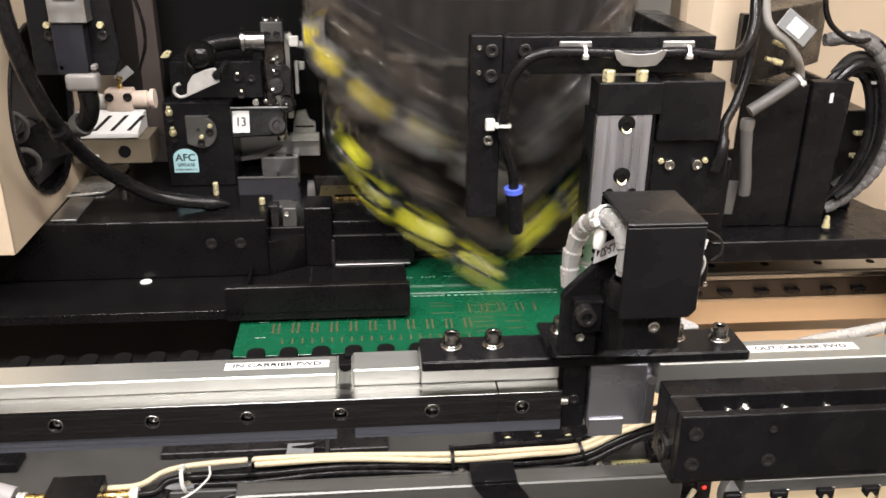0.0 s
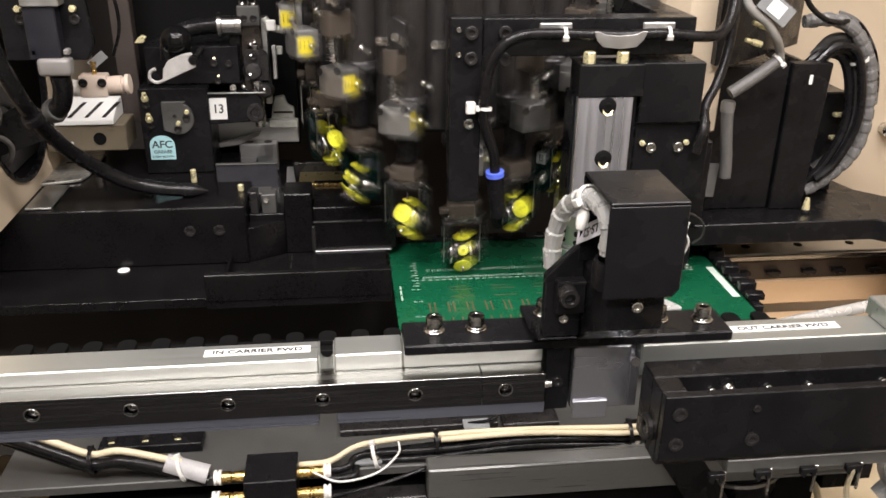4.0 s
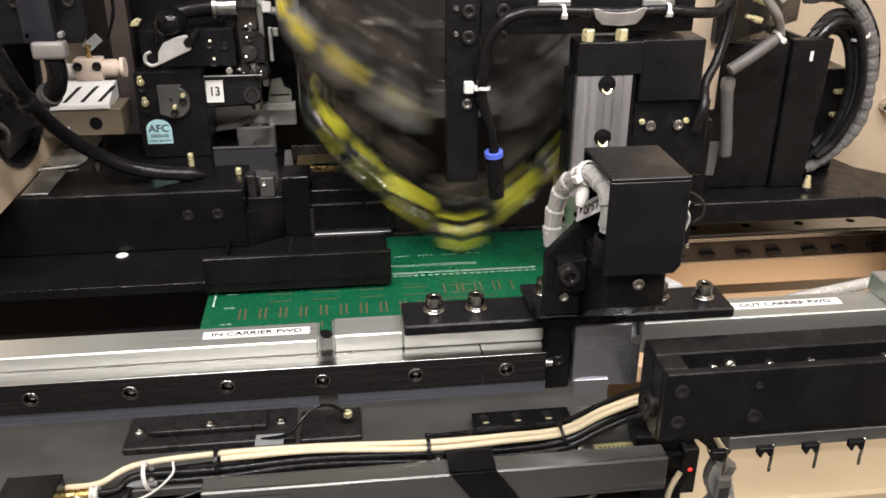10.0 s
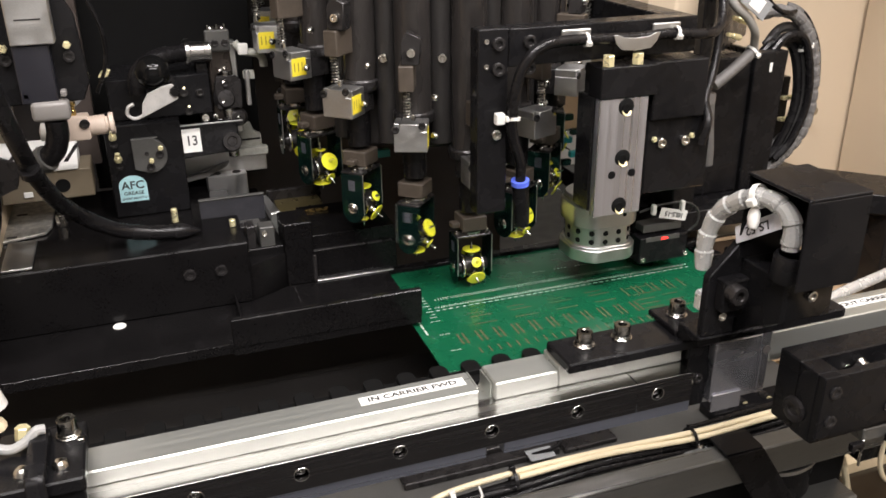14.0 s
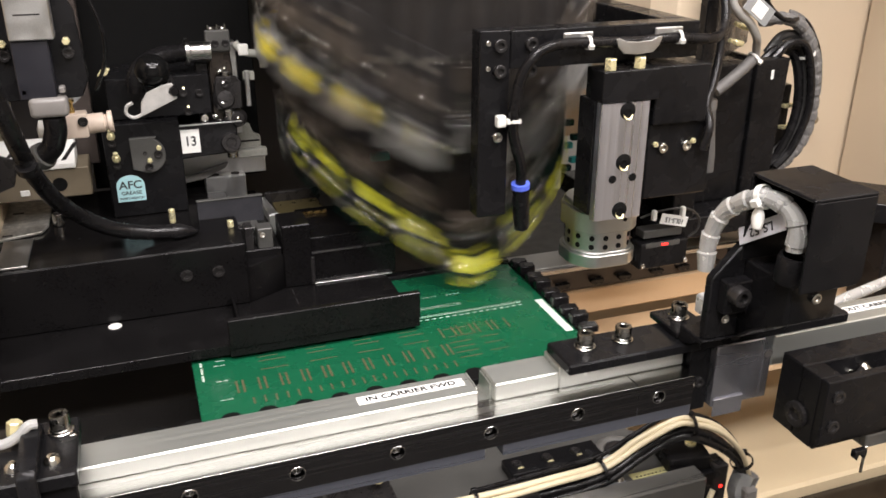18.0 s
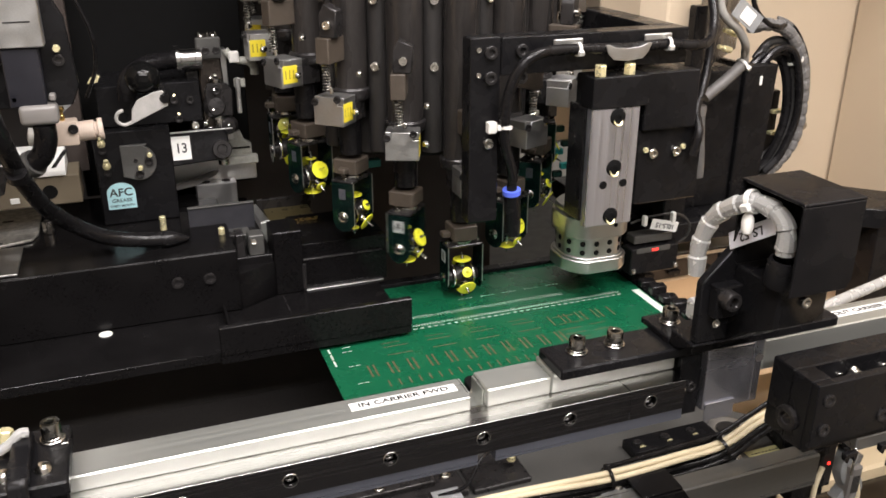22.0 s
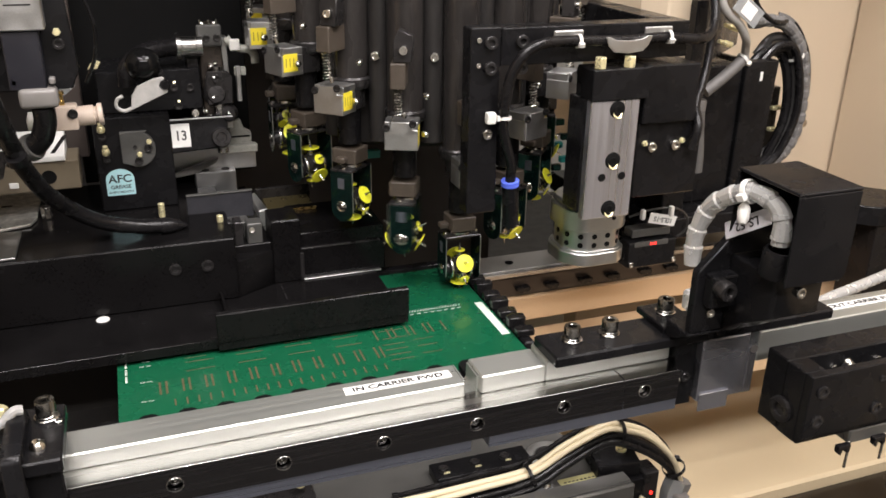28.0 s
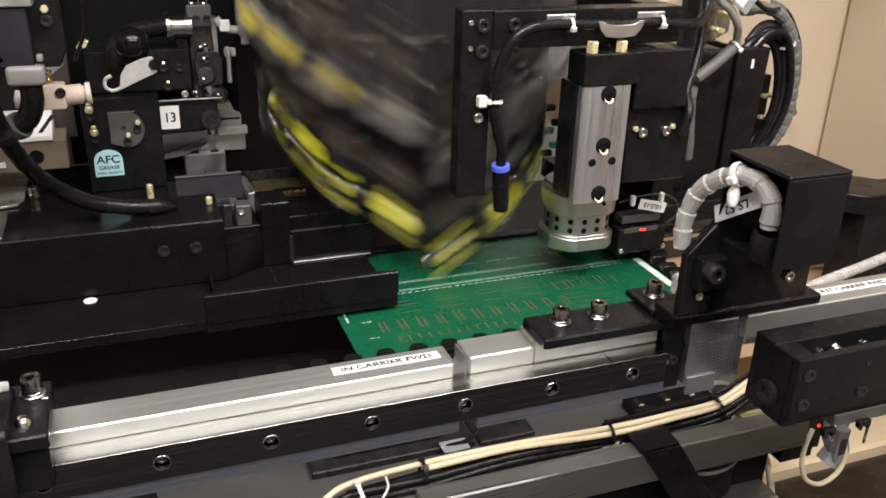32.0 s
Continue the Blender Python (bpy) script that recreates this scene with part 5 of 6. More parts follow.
def pawl_unit():
    t = thing("feeder_pawl_unit", "worn dark steel pawl assembly with screws and a shaft", "mechanism")
    brown = mat("worn_brown_steel", (0.060, 0.050, 0.043), 0.28, 0.6, spread=0.35, scale=90, bump=0.15)
    part("frame", prism([(0.080, 0.050), (0.092, 0.042), (0.104, 0.050), (0.106, 0.120), (0.103, 0.165), (0.084, 0.165), (0.080, 0.120)], 0.585, 0.61, "y", 0.0015), brown, t, "worn brown steel plate")
    part("frame", box(0.066, 0.0795, 0.590, 0.61, 0.058, 0.128, 0.001), OXIDE, t)
    # chrome bits added only to give the dark assembly metallic glints
    for k, (x, z, r) in enumerate(((0.0915, 0.118, 0.0036), (0.0965, 0.1235, 0.0026), (0.0930, 0.0960, 0.0034), (0.0860, 0.1060, 0.0022), (0.0985, 0.0760, 0.0030), (0.0875, 0.0840, 0.0024), (0.1080, 0.0830, 0.0030), (0.0850, 0.165, 0.003), (0.0990, 0.165, 0.003))):
        part("glint_pin", lathe([(0, 0), (r, 0), (r, 0.003), (r * 0.6, 0.0045), (0, 0.005)], 8, Matrix.Translation((x, 0.5850, z)) @ aim((0.2 * math.sin(k * 2.1), -1, 0.5 * math.cos(k * 1.7)))), CHROME, t)
    part("frame", box(0.1045, 0.112, 0.590, 0.605, 0.045, 0.150, 0.001), ALUDULL, t, "bare steel side strip")
    part("shaft", cyl(0.0065, 0.020, 0.120, 16, m=Matrix.Translation((0.097, 0.580, 0.0))), STEEL, t)
    part("cam_lobe", lathe([(0, 0), (0.012, 0), (0.014, 0.004), (0.009, 0.013), (0, 0.014)], 20, Matrix.Translation((0.094, 0.583, 0.088)) @ aim((0, -1, 0.2))), OXIDE, t)
    part("cam_lobe", lathe([(0, 0), (0.010, 0), (0.011, 0.003), (0.007, 0.010), (0, 0.011)], 20, Matrix.Translation((0.106, 0.582, 0.066)) @ aim((0, -1, 0))), OXIDE, t)
    for x, z in ((0.066, 0.100), (0.069, 0.071), (0.088, 0.152), (0.099, 0.152)):
        screw(t, (x, 0.5695, z), 0.0042, 0.003, (0, -1, 0), CHROME if z < 0.08 else OXIDE)
    part("pale_bracket", prism([(0.106, 0.012), (0.136, 0.012), (0.136, 0.030), (0.128, 0.034), (0.124, 0.046), (0.112, 0.044), (0.108, 0.030)], 0.625, 0.634, "y", 0.001), PALEMID, t, "pale folded bracket")
    part("bracket_slot", box(0.110, 0.134, 0.6235, 0.6248, 0.0245, 0.0262, 0), FINGER, t)
    part("bracket_step", box(0.104, 0.141, 0.612, 0.6238, 0.008, 0.0175, 0.001), PALEMID, t)
    guard = part("guard_plate", prism([(0.084, 0.078), (0.112, 0.078), (0.113, 0.108), (0.107, 0.115), (0.086, 0.115), (0.083, 0.104)], 0.572, 0.578, "y", 0.001), OXIDE, t)
    for x, z in ((0.0950, 0.1075), (0.0925, 0.0850)):
        screw(guard, (x, 0.572, z), 0.0046, 0.003, (0, -1, 0), OXIDE)
        # small chrome disc stands in for the bright edge of the screw
        part("screw_glint", lathe([(0, 0.0004), (0.0011, 0.0004), (0.0014, 0), (0, 0)], 7, Matrix.Translation((x - 0.0022, 0.5686, z + 0.0020)) @ aim((0, -1, 0.6))), CHROME, guard)
    part("bare_strip", box(0.1172, 0.1222, 0.571, 0.577, 0.080, 0.120, 0.0008), ALUDULL, t, "bare steel side strip")
    part("strip_clip", box(0.1165, 0.1290, 0.5775, 0.585, 0.108, 0.1175, 0.001), PALEMID, t)
    part("upper_block", box(0.079, 0.1055, 0.578, 0.5848, 0.141, 0.1650, 0.0015), GREY, t)
    for x in (0.083, 0.0925, 0.101):
        part("block_pin", cyl(0.0018, 0, 0.006, 10, m=Matrix.Translation((x, 0.581, 0.1650))), BOLT, t)
    part("white_elbow", tube([(0.110, 0.582, 0.150), (0.1165, 0.580, 0.1420), (0.124, 0.578, 0.1385), (0.134, 0.577, 0.1370), (0.1395, 0.577, 0.1310), (0.1400, 0.577, 0.1220)], 0.0046, 12), PALEMID, t, "pale elbow fitting")
    part("white_block", box(0.1125, 0.1235, 0.570, 0.5765, 0.1370, 0.1495, 0.0012), WHITEPL, t)
    for x, z in ((0.0800, 0.0700), (0.0960, 0.0590), (0.0840, 0.0640), (0.1040, 0.0660)):
        part("loose_stud", lathe([(0, 0), (0.0030, 0), (0.0030, 0.003), (0.0018, 0.004), (0.0018, 0.008), (0, 0.009)], 10, Matrix.Translation((x, 0.576, z)) @ aim((0.3, -1, 0.3))), CHROME, t)
    part("lever_edge", box(0.012, 0.108, 0.5555, 0.5580, 0.0668, 0.0682, 0.0003), ALUDULL, t, "thin bright edge strip")
    part("steel_bar", box(0.030, 0.140, 0.628, 0.645, -0.016, 0.012, 0.001), ALUDULL, t)
    part("wiper", prism([(0.032, -0.012), (0.062, -0.006), (0.094, 0.004), (0.090, -0.002), (0.066, -0.013), (0.032, -0.018)], 0.612, 0.620, "y", 0.0008), PALEGREY, t, "pale worn wiper blade")
    blk = part("twin_hole_block", box(0.0645, 0.1125, 0.6100, 0.6270, -0.0480, -0.0120, 0.0012), ALUDULL, t)
    for x in (0.077, 0.101):
        part("bore", cyl(0.0052, 0, 0.0006, 18, 0, m=Matrix.Translation((x, 0.6185, -0.0120))), DARKIN, blk)
    part("pivot", lathe([(0, 0), (0.010, 0), (0.010, 0.004), (0.0085, 0.006), (0, 0.006)], 20, Matrix.Translation((0.094, 0.566, 0.040)) @ aim((0, -1, 0))), OXIDE, t)
    return t


pawl_unit()


def numbered_lever():
    t = thing("numbered_lever", "black feeder lever carrying a white label with the number 13", "lever")
    part("arm", prism([(-0.022, -0.020), (0.048, -0.016), (0.052, 0.010), (0.044, 0.020), (-0.022, 0.018)], -0.004, 0.008, "y", 0.0012), BLACK, t)
    part("end_boss", lathe([(0, 0.004), (0.0050, 0.004), (0.0060, 0.006), (0.0100, 0.006), (0.0110, 0.004), (0.0110, 0), (0, 0)], 24, Matrix.Translation((0.0430, -0.0042, -0.0050)) @ aim((0, -1, 0))), OXIDE, t)
    plate = part("number_label", box(-0.0105, 0.0095, -0.0046, -0.0041, -0.0130, 0.0130, 0), PAPER, t, "white number label")
    text(t, "13", 0.0150, pose(-0.0005, -0.0048, -0.0005, 90, 0, 0), name="number_lettering", squeeze=0.9)
    t.matrix_basis = pose(0.0510, 0.5640, 0.0480)
    return t


lever = numbered_lever()


def feeder_nose():
    t = thing("feeder_nose", "feeder nose with a brass-edged pick window and smoked clear guard", "feeder")
    part("frame_side", prism([(0.1240, 0.600), (0.1320, 0.600), (0.1380, 0.537), (0.1265, 0.537)], -0.0560, -0.0400, "z", 0.0008), ALUDULL, t, "bright steel window frame")
    part("frame_corner", box(0.1262, 0.1400, 0.5330, 0.5368, -0.0700, -0.0400, 0.0006), ALU, t)
    part("frame_front", box(0.1402, 0.1950, 0.5370, 0.5410, -0.0460, -0.0425, 0.0005), BRASS, t)
    part("front_wall", box(0.1402, 0.1950, 0.5372, 0.5408, -0.0560, -0.0462, 0.0004), OXIDE, t)
    part("window_floor", box(0.1402, 0.1950, 0.5412, 0.600, -0.0600, -0.0480, 0.0004), mat("dull_olive_metal", (0.16, 0.13, 0.06), 0.35, 0.6, spread=0.3, scale=60), t)
    part("frame_rear", box(0.1325, 0.2000, 0.6002, 0.606, -0.0560, -0.0360, 0.0008), OXIDE, t)
    part("clear_guard", box(0.047, 0.1185, 0.518, 0.522, -0.0390, -0.0090, 0.0006), CLEARDARK, t, "scratched smoked guard plate")
    part("guard_lip", box(0.047, 0.1185, 0.5165, 0.5225, -0.0090, -0.0078, 0.0003), GREY, t)
    part("guard_base", box(0.020, 0.1100, 0.495, 0.5178, -0.0400, -0.0372, 0.0006), GREY, t)
    part("small_post", cyl(0.0035, -0.030, -0.014, 12, m=Matrix.Translation((0.020, 0.520, 0))), GOLDLIT, t)
    part("small_post", cyl(0.0035, -0.030, -0.022, 12, m=Matrix.Translation((0.078, 0.4850, 0))), GOLDLIT, t)
    part("post_base", box(0.068, 0.090, 0.4780, 0.4920, -0.0500, -0.0302, 0.0006), OXIDE, t)
    part("latch", box(0.0895, 0.0985, 0.4610, 0.480, -0.0500, -0.0240, 0.001), OXIDE, t)
    part("latch", box(0.1030, 0.1190, 0.4610, 0.480, -0.0500, -0.0270, 0.001), GREY, t)
    screw(t, (0.108, 0.4612, -0.034), 0.003, 0.002, (0, -1, 0.3), CHROME)
    part("foot_screw", cyl(0.006, -0.0295, -0.016, 12, m=Matrix.Translation((-0.097, 0.553, 0))), CHROME, t)
    return t


feeder_nose()


def worn_plate():
    t = thing("worn_steel_plate", "scratched bare steel plate with slots on the black deck", "plate")
    part("plate", prism([(-0.1565, 0.516), (-0.112, 0.530), (-0.107, 0.548), (-0.107, 0.630), (-0.111, 0.636), (-0.1565, 0.636)], -0.0294, -0.0262, "z", 0.0006), SCUFFED, t)
    part("rear_lip", box(-0.1565, -0.110, 0.6362, 0.639, -0.0294, -0.0190, 0.0005), SCUFFED, t)
    part("tongue", box(-0.1480, -0.1200, 0.4400, 0.5150, -0.0294, -0.0272, 0.0005), ALUDULL, t)
    part("slot", box(-0.1460, -0.1350, 0.592, 0.597, -0.0261, -0.0258, 0), DARKIN, t)
    part("slot", box(-0.1500, -0.1400, 0.524, 0.528, -0.0261, -0.0258, 0), DARKIN, t)
    return t


worn_plate()


def black_hose():
    t = thing("black_hose", "thick black rubber hose drooping across the feeder deck", "hose")
    line = [(-0.110, 0.310, 0.250), (-0.104, 0.318, 0.180), (-0.097, 0.338, 0.127), (-0.0925, 0.370, 0.088), (-0.083, 0.410, 0.048), (-0.066, 0.442, 0.017), (-0.040, 0.458, -0.006), (-0.010, 0.466, -0.017), (0.020, 0.4695, -0.0215)]
    part("hose", tube(line, 0.0078, 16), RUBBER, t)
    part("end_cuff", lathe([(0, 0), (0.0086, 0), (0.0086, 0.008), (0.0060, 0.016), (0.0022, 0.026), (0, 0.026)], 18, Matrix.Translation((0.017, 0.4690, -0.0212)) @ aim((1, 0.1, -0.12))), RUBBER, t)
    part("end_collar", lathe([(0, -0.014), (0.0090, -0.014), (0.0090, -0.006), (0, -0.006)], 18, Matrix.Translation((-0.0926, 0.3640, 0.0850)) @ aim((0.05, 0.35, -0.55))), RUBBER, t)
    return t


black_hose()


# ---------------------------------------------------------------- hoses and cables beside the slide
def arm_hose():
    t = thing("arm_air_hose", "glossy black air hose clipped along the arm into a blue-ringed fitting", "hose")
    line = [(0.3470, 0.327, 0.036), (0.3440, 0.322, 0.060), (0.3320, 0.317, 0.098), (0.3340, 0.312, 0.140), (0.3440, 0.309, 0.164), (0.3620, 0.309, 0.1755), (0.3950, 0.314, 0.1765), (0.4570, 0.3165, 0.1740), (0.5000, 0.316, 0.1755), (0.5400, 0.318, 0.1720), (0.5630, 0.330, 0.1740), (0.5780, 0.345, 0.1920), (0.5850, 0.365, 0.2250), (0.5880, 0.385, 0.30)]
    part("hose", tube(line, 0.0052, 14), RUBBER, t)
    part("fitting_ring", lathe([(0.0048, 0), (0.0092, 0), (0.0092, 0.005), (0.0048, 0.005), (0.0048, 0)], 24, Matrix.Translation((0.3470, 0.327, 0.0355)) @ aim((-0.1, -0.1, 1))), BLUE, t, "blue release ring")
    part("fitting_body", lathe([(0, -0.045), (0.0075, -0.045), (0.0085, -0.030), (0.0085, 0.0), (0, 0.0)], 20, Matrix.Translation((0.3475, 0.3275, 0.0350)) @ aim((-0.1, -0.1, 1))), BLACK, t)
    for x in (0.4020, 0.5010):
        part("metal_clip", box(x - 0.019, x + 0.012, 0.321, 0.3245, 0.1765, 0.1850, 0.0012), ALUDULL, t)
        cable_tie(t, (x + 0.003, 0.3145, 0.1760), (1, 0, 0), 0.0056, WHITEPL, (0, -1, -0.4))
    saddle = [(-0.0240, 0.0070), (-0.0210, -0.0010), (-0.0150, -0.0075), (0.0, -0.0090), (0.0150, -0.0075), (0.0210, -0.0010), (0.0240, 0.0070), (0.0200, 0.0072), (0.0130, 0.0040), (0.0, 0.0030), (-0.0130, 0.0040), (-0.0200, 0.0072)]
    part("saddle_plate", prism([(0.4570 + a * 1.06, 0.1720 + b) for a, b in saddle], 0.3088, 0.3104, "y", 0.0003), ALUDULL, t, "bare metal saddle plate")
    cable_tie(t, (0.3330, 0.316, 0.1070), (0.05, 0.1, 1), 0.0056, WHITEPL, (-1, -0.2, 0))
    part("tie_head", box(0.3150, 0.3240, 0.314, 0.322, 0.1020, 0.1130, 0.001), WHITEPL, t)
    return t


arm_hose()


def grey_cables():
    t = thing("sensor_cables", "grey sheathed sensor cables with ties and a white tag", "cables")
    part("thick_cable", tube([(0.590, 0.375, 0.300), (0.588, 0.366, 0.240), (0.586, 0.358, 0.190), (0.581, 0.350, 0.152), (0.570, 0.340, 0.122), (0.556, 0.328, 0.102), (0.5500, 0.3110, 0.084), (0.5440, 0.3100, 0.060)], 0.0048, 14), RUBBER, t)
    part("thin_cable", tube([(0.597, 0.378, 0.300), (0.595, 0.370, 0.240), (0.592, 0.362, 0.195), (0.584, 0.354, 0.158), (0.572, 0.346, 0.128)], 0.0032, 10), RUBBER, t)
    part("light_cable", tube([(0.592, 0.372, 0.260), (0.597, 0.362, 0.205), (0.607, 0.360, 0.188), (0.623, 0.361, 0.177), (0.637, 0.364, 0.161), (0.650, 0.378, 0.147), (0.655, 0.3830, 0.136)], 0.0045, 12), PALECAB, t, "pale sheathed cable")
    part("sleeve", tube([(0.655, 0.3830, 0.137), (0.640, 0.3805, 0.126), (0.620, 0.3780, 0.113), (0.603, 0.3775, 0.102)], 0.0066, 12), SLEEVE, t)
    part("sleeve", tube([(0.6100, 0.3930, 0.083), (0.6130, 0.3935, 0.055), (0.6180, 0.3945, 0.022), (0.6195, 0.3955, 0.003)], 0.0066, 12), SLEEVE, t)
    part("sleeve_collar", lathe([(0, 0), (0.0072, 0), (0.0076, 0.004), (0.0076, 0.010), (0.0066, 0.012), (0, 0.012)], 16, Matrix.Translation((0.6100, 0.3930, 0.0780))), PALEGREY, t)
    cable_tie(t, (0.6525, 0.3825, 0.1350), (0.7, 0, 0.6), 0.0070, WHITEPL, (0.6, -0.6, 0))
    tag = part("white_tag", box(-0.0190, 0.0190, -0.0008, 0.0008, -0.010, 0.010, 0.0004), GLASSY, t, "milky folded cable tag")
    tag.matrix_basis = pose(0.6270, 0.3540, 0.1920, 0, 35, 0)
    part("tag_face", box(-0.009, 0.009, -0.0014, -0.0009, -0.007, 0.007, 0.0001), PAPER, tag)
    t2 = part("cable_flag", box(-0.006, 0.006, -0.0005, 0.0005, -0.020, 0.020, 0.0003), SLEEVE, t)
    t2.matrix_basis = pose(0.6090, 0.4050, -0.004, 0, 4, 0)
    part("loop_wire", tube([(0.690, 0.440, 0.30), (0.692, 0.435, 0.230), (0.700, 0.432, 0.190), (0.722, 0.432, 0.170), (0.744, 0.438, 0.164), (0.760, 0.446, 0.164)], 0.0030, 10), RUBBER, t)
    for x, y, z in ((0.632, 0.374, 0.170), (0.627, 0.374, 0.153)):
        part("brass_clip", lathe([(0, 0), (0.0034, 0), (0.0034, 0.010), (0.0024, 0.011), (0.0024, 0.018), (0, 0.018)], 10, Matrix.Translation((x, y, z)) @ aim((-1, 0, 0.3))), GOLDLIT, t)
    return t


grey_cables()


def cable_chain():
    t = thing("cable_chain", "clear jointed cable guide looping round dark cables", "cable guide")
    pts = [(0.712, 0.452, 0.163), (0.744, 0.450, 0.165), (0.770, 0.450, 0.155), (0.790, 0.450, 0.132), (0.802, 0.450, 0.105), (0.808, 0.450, 0.066), (0.808, 0.450, 0.030), (0.797, 0.450, 0.002), (0.768, 0.448, -0.024), (0.745, 0.446, -0.036)]
    line = spline(pts, 6)
    part("guide_strip", tube(pts, 0.0080, 12, 8, ribs=(0.0160, 0.0010)), CHAINCLEAR, t, "clear jointed guide strip", smooth=False)
    c = Vector((0.765, 0.45, 0.065))
    for i in range(8, 30, 1):
        p = line[i]
        way = (line[i + 1] - line[i - 1]).normalized()
        out = Vector((way.z, 0, -way.x))
        if (p - c).dot(out) < 0:
            out = -out
        rib = part("rib", box(-0.0010, 0.0010, -0.006, 0.006, 0, 0.0034, 0.0003), CHAINCLEAR, t)
        rib.matrix_basis = Matrix.Translation(p + out * 0.0074) @ aim(out)
    inner = [(0.728, 0.452, 0.112), (0.748, 0.450, 0.132), (0.772, 0.448, 0.128), (0.786, 0.446, 0.092), (0.790, 0.446, 0.045), (0.774, 0.446, 0.000), (0.752, 0.446, -0.022)]
    for k, (dx, dy, dz, r, material) in enumerate(((0.004, 0, 0, 0.0066, GREYCAB), (-0.006, 0.004, -0.006, 0.0062, RUBBER), (0.000, -0.010, 0.004, 0.0050, RUBBER), (0.008, 0.010, 0.010, 0.0060, GREYCAB))):
        part("inner_cable", tube([(x + dx * (1 + 0.3 * math.sin(i * 1.3 + k)), y + dy, z + dz) for i, (x, y, z) in enumerate(inner)], r, 10), material, t)
    cable_tie(t, (0.7830, 0.447, 0.120), (0.4, 0, -1), 0.0100, WHITEPL, (-0.4, -1, 0.2))
    for z in (0.020, 0.048):
        part("gold_clip", box(0.780, 0.798, 0.466, 0.474, z, z + 0.005, 0.001), GOLDLIT, t)
    part("wall_bolt", lathe([(0, 0), (0.009, 0), (0.009, 0.012), (0.006, 0.013), (0.006, 0.030), (0, 0.031)], 16, Matrix.Translation((0.950, 0.6190, -0.012)) @ aim((0, -1, 0))), CHROME, t)
    return t


cable_chain()


def limit_sensor():
    t = thing("limit_sensor", "black limit sensor with a red lit slot and a tagged wire", "sensor")
    part("body", box(0.510, 0.572, 0.352, 0.376, -0.0900, -0.0590, 0.0012), BLACK, t)
    part("mount", box(0.516, 0.566, 0.358, 0.376, -0.0555, -0.0460, 0.001), GREY, t)
    part("plate", box(0.516, 0.560, 0.3512, 0.3518, -0.0640, -0.0580, 0.0002), GREY, t)
    part("light", box(0.536, 0.544, 0.3506, 0.3511, -0.0625, -0.0600, 0.0002), RED, t, "red status light")
    for x in (0.514, 0.570):
        screw(t, (x, 0.352, -0.0850), 0.0030, 0.002, (0, -1, 0), CHROME)
    part("wire", tube([(0.512, 0.362, -0.030), (0.535, 0.356, -0.022), (0.565, 0.352, -0.022), (0.582, 0.352, -0.034), (0.584, 0.354, -0.050), (0.576, 0.358, -0.060)], 0.0013, 8), GREYCAB, t)
    tag = part("wire_tag", box(-0.018, 0.018, -0.0006, 0.0006, -0.006, 0.006, 0.0003), PAPER, t, "white wire tag reading 10LS-15")
    tag.matrix_basis = pose(0.5480, 0.3500, -0.0330, 0, 14, 0)
    text(t, "10LS-15", 0.0078, pose(0.5480, 0.3490, -0.0330, 90, 14 + 180, 0), name="tag_lettering")
    for x in (0.519, 0.556):
        part("tag_tie", box(x, x + 0.005, 0.347, 0.353, -0.030, -0.018, 0.001), WHITEPL, t)
    return t


limit_sensor()


def frame_sensors():
    t = thing("sensor_strip", "grey sensor strip with black clips under the stopper frame", "sensor strip")
    part("strip", box(0.438, 1.039, -0.046, -0.030, -0.0425, -0.0315, 0.001), BARGREY, t)
    for k in range(18):
        x = 0.4367 + 0.0313 * k
        part("pin", cyl(0.0010, -0.060, -0.038, 8, m=Matrix.Translation((x, -0.0480, 0))), CHROME, t)
        part("clip", prism([(-0.0055, -0.0390), (0.0050, -0.0390), (0.0050, -0.0445), (0.0030, -0.0465), (0.0018, -0.0425), (-0.0014, -0.0425), (-0.0026, -0.0470), (-0.0055, -0.0440)], -0.0505, -0.0463, "y", 0.0004), RUBBER, t).matrix_basis = pose(x - 0.0055, 0, 0)
    return t


frame_sensors()


def clear_pipe():
    t = thing("clear_air_pipe", "translucent flexible pipe lying across the outfeed", "pipe")
    part("pipe", tube([(0.530, 0.102, -0.024), (0.555, 0.108, -0.021), (0.594, 0.117, -0.020), (0.633, 0.127, -0.020), (0.72, 0.15, -0.018), (0.85, 0.19, -0.01)], 0.0050, 14), CLEARPL, t)
    part("pipe_end", prism([(0.380, 0.050), (0.440, 0.055), (0.420, 0.085), (0.380, 0.080)], 0.012, 0.028, "z", 0.002), CLEARPL, t)
    return t


clear_pipe()


def teal_part():
    t = thing("rear_wiring", "green circuit wiring and tan duct behind the slide", "wiring")
    part("duct", box(0.520, 0.600, 0.595, 0.615, 0.000, 0.058, 0.001), TAN, t)
    random.seed(11)
    for k in range(7):
        x, z = 0.505 + 0.012 * (k % 3), -0.03 + 0.010 * k
        part("green_chip", box(x, x + 0.014, 0.540, 0.548, z, z + 0.008, 0.001), TEAL if k % 2 else HEADGREEN, t)
    part("teal_plug", box(0.268, 0.292, 0.60, 0.61, -0.010, 0.000, 0.001), TEAL, t)
    return t


teal_part()


# ---------------------------------------------------------------- rotary placement turret
TX, TY, TR = 0.324, 0.557, 0.154
LOW = 0.0765
STEP = 22.5
LIFT = (0.0, 0.042, 0.073, 0.103, 0.120, 0.126, 0.128, 0.128, 0.128)


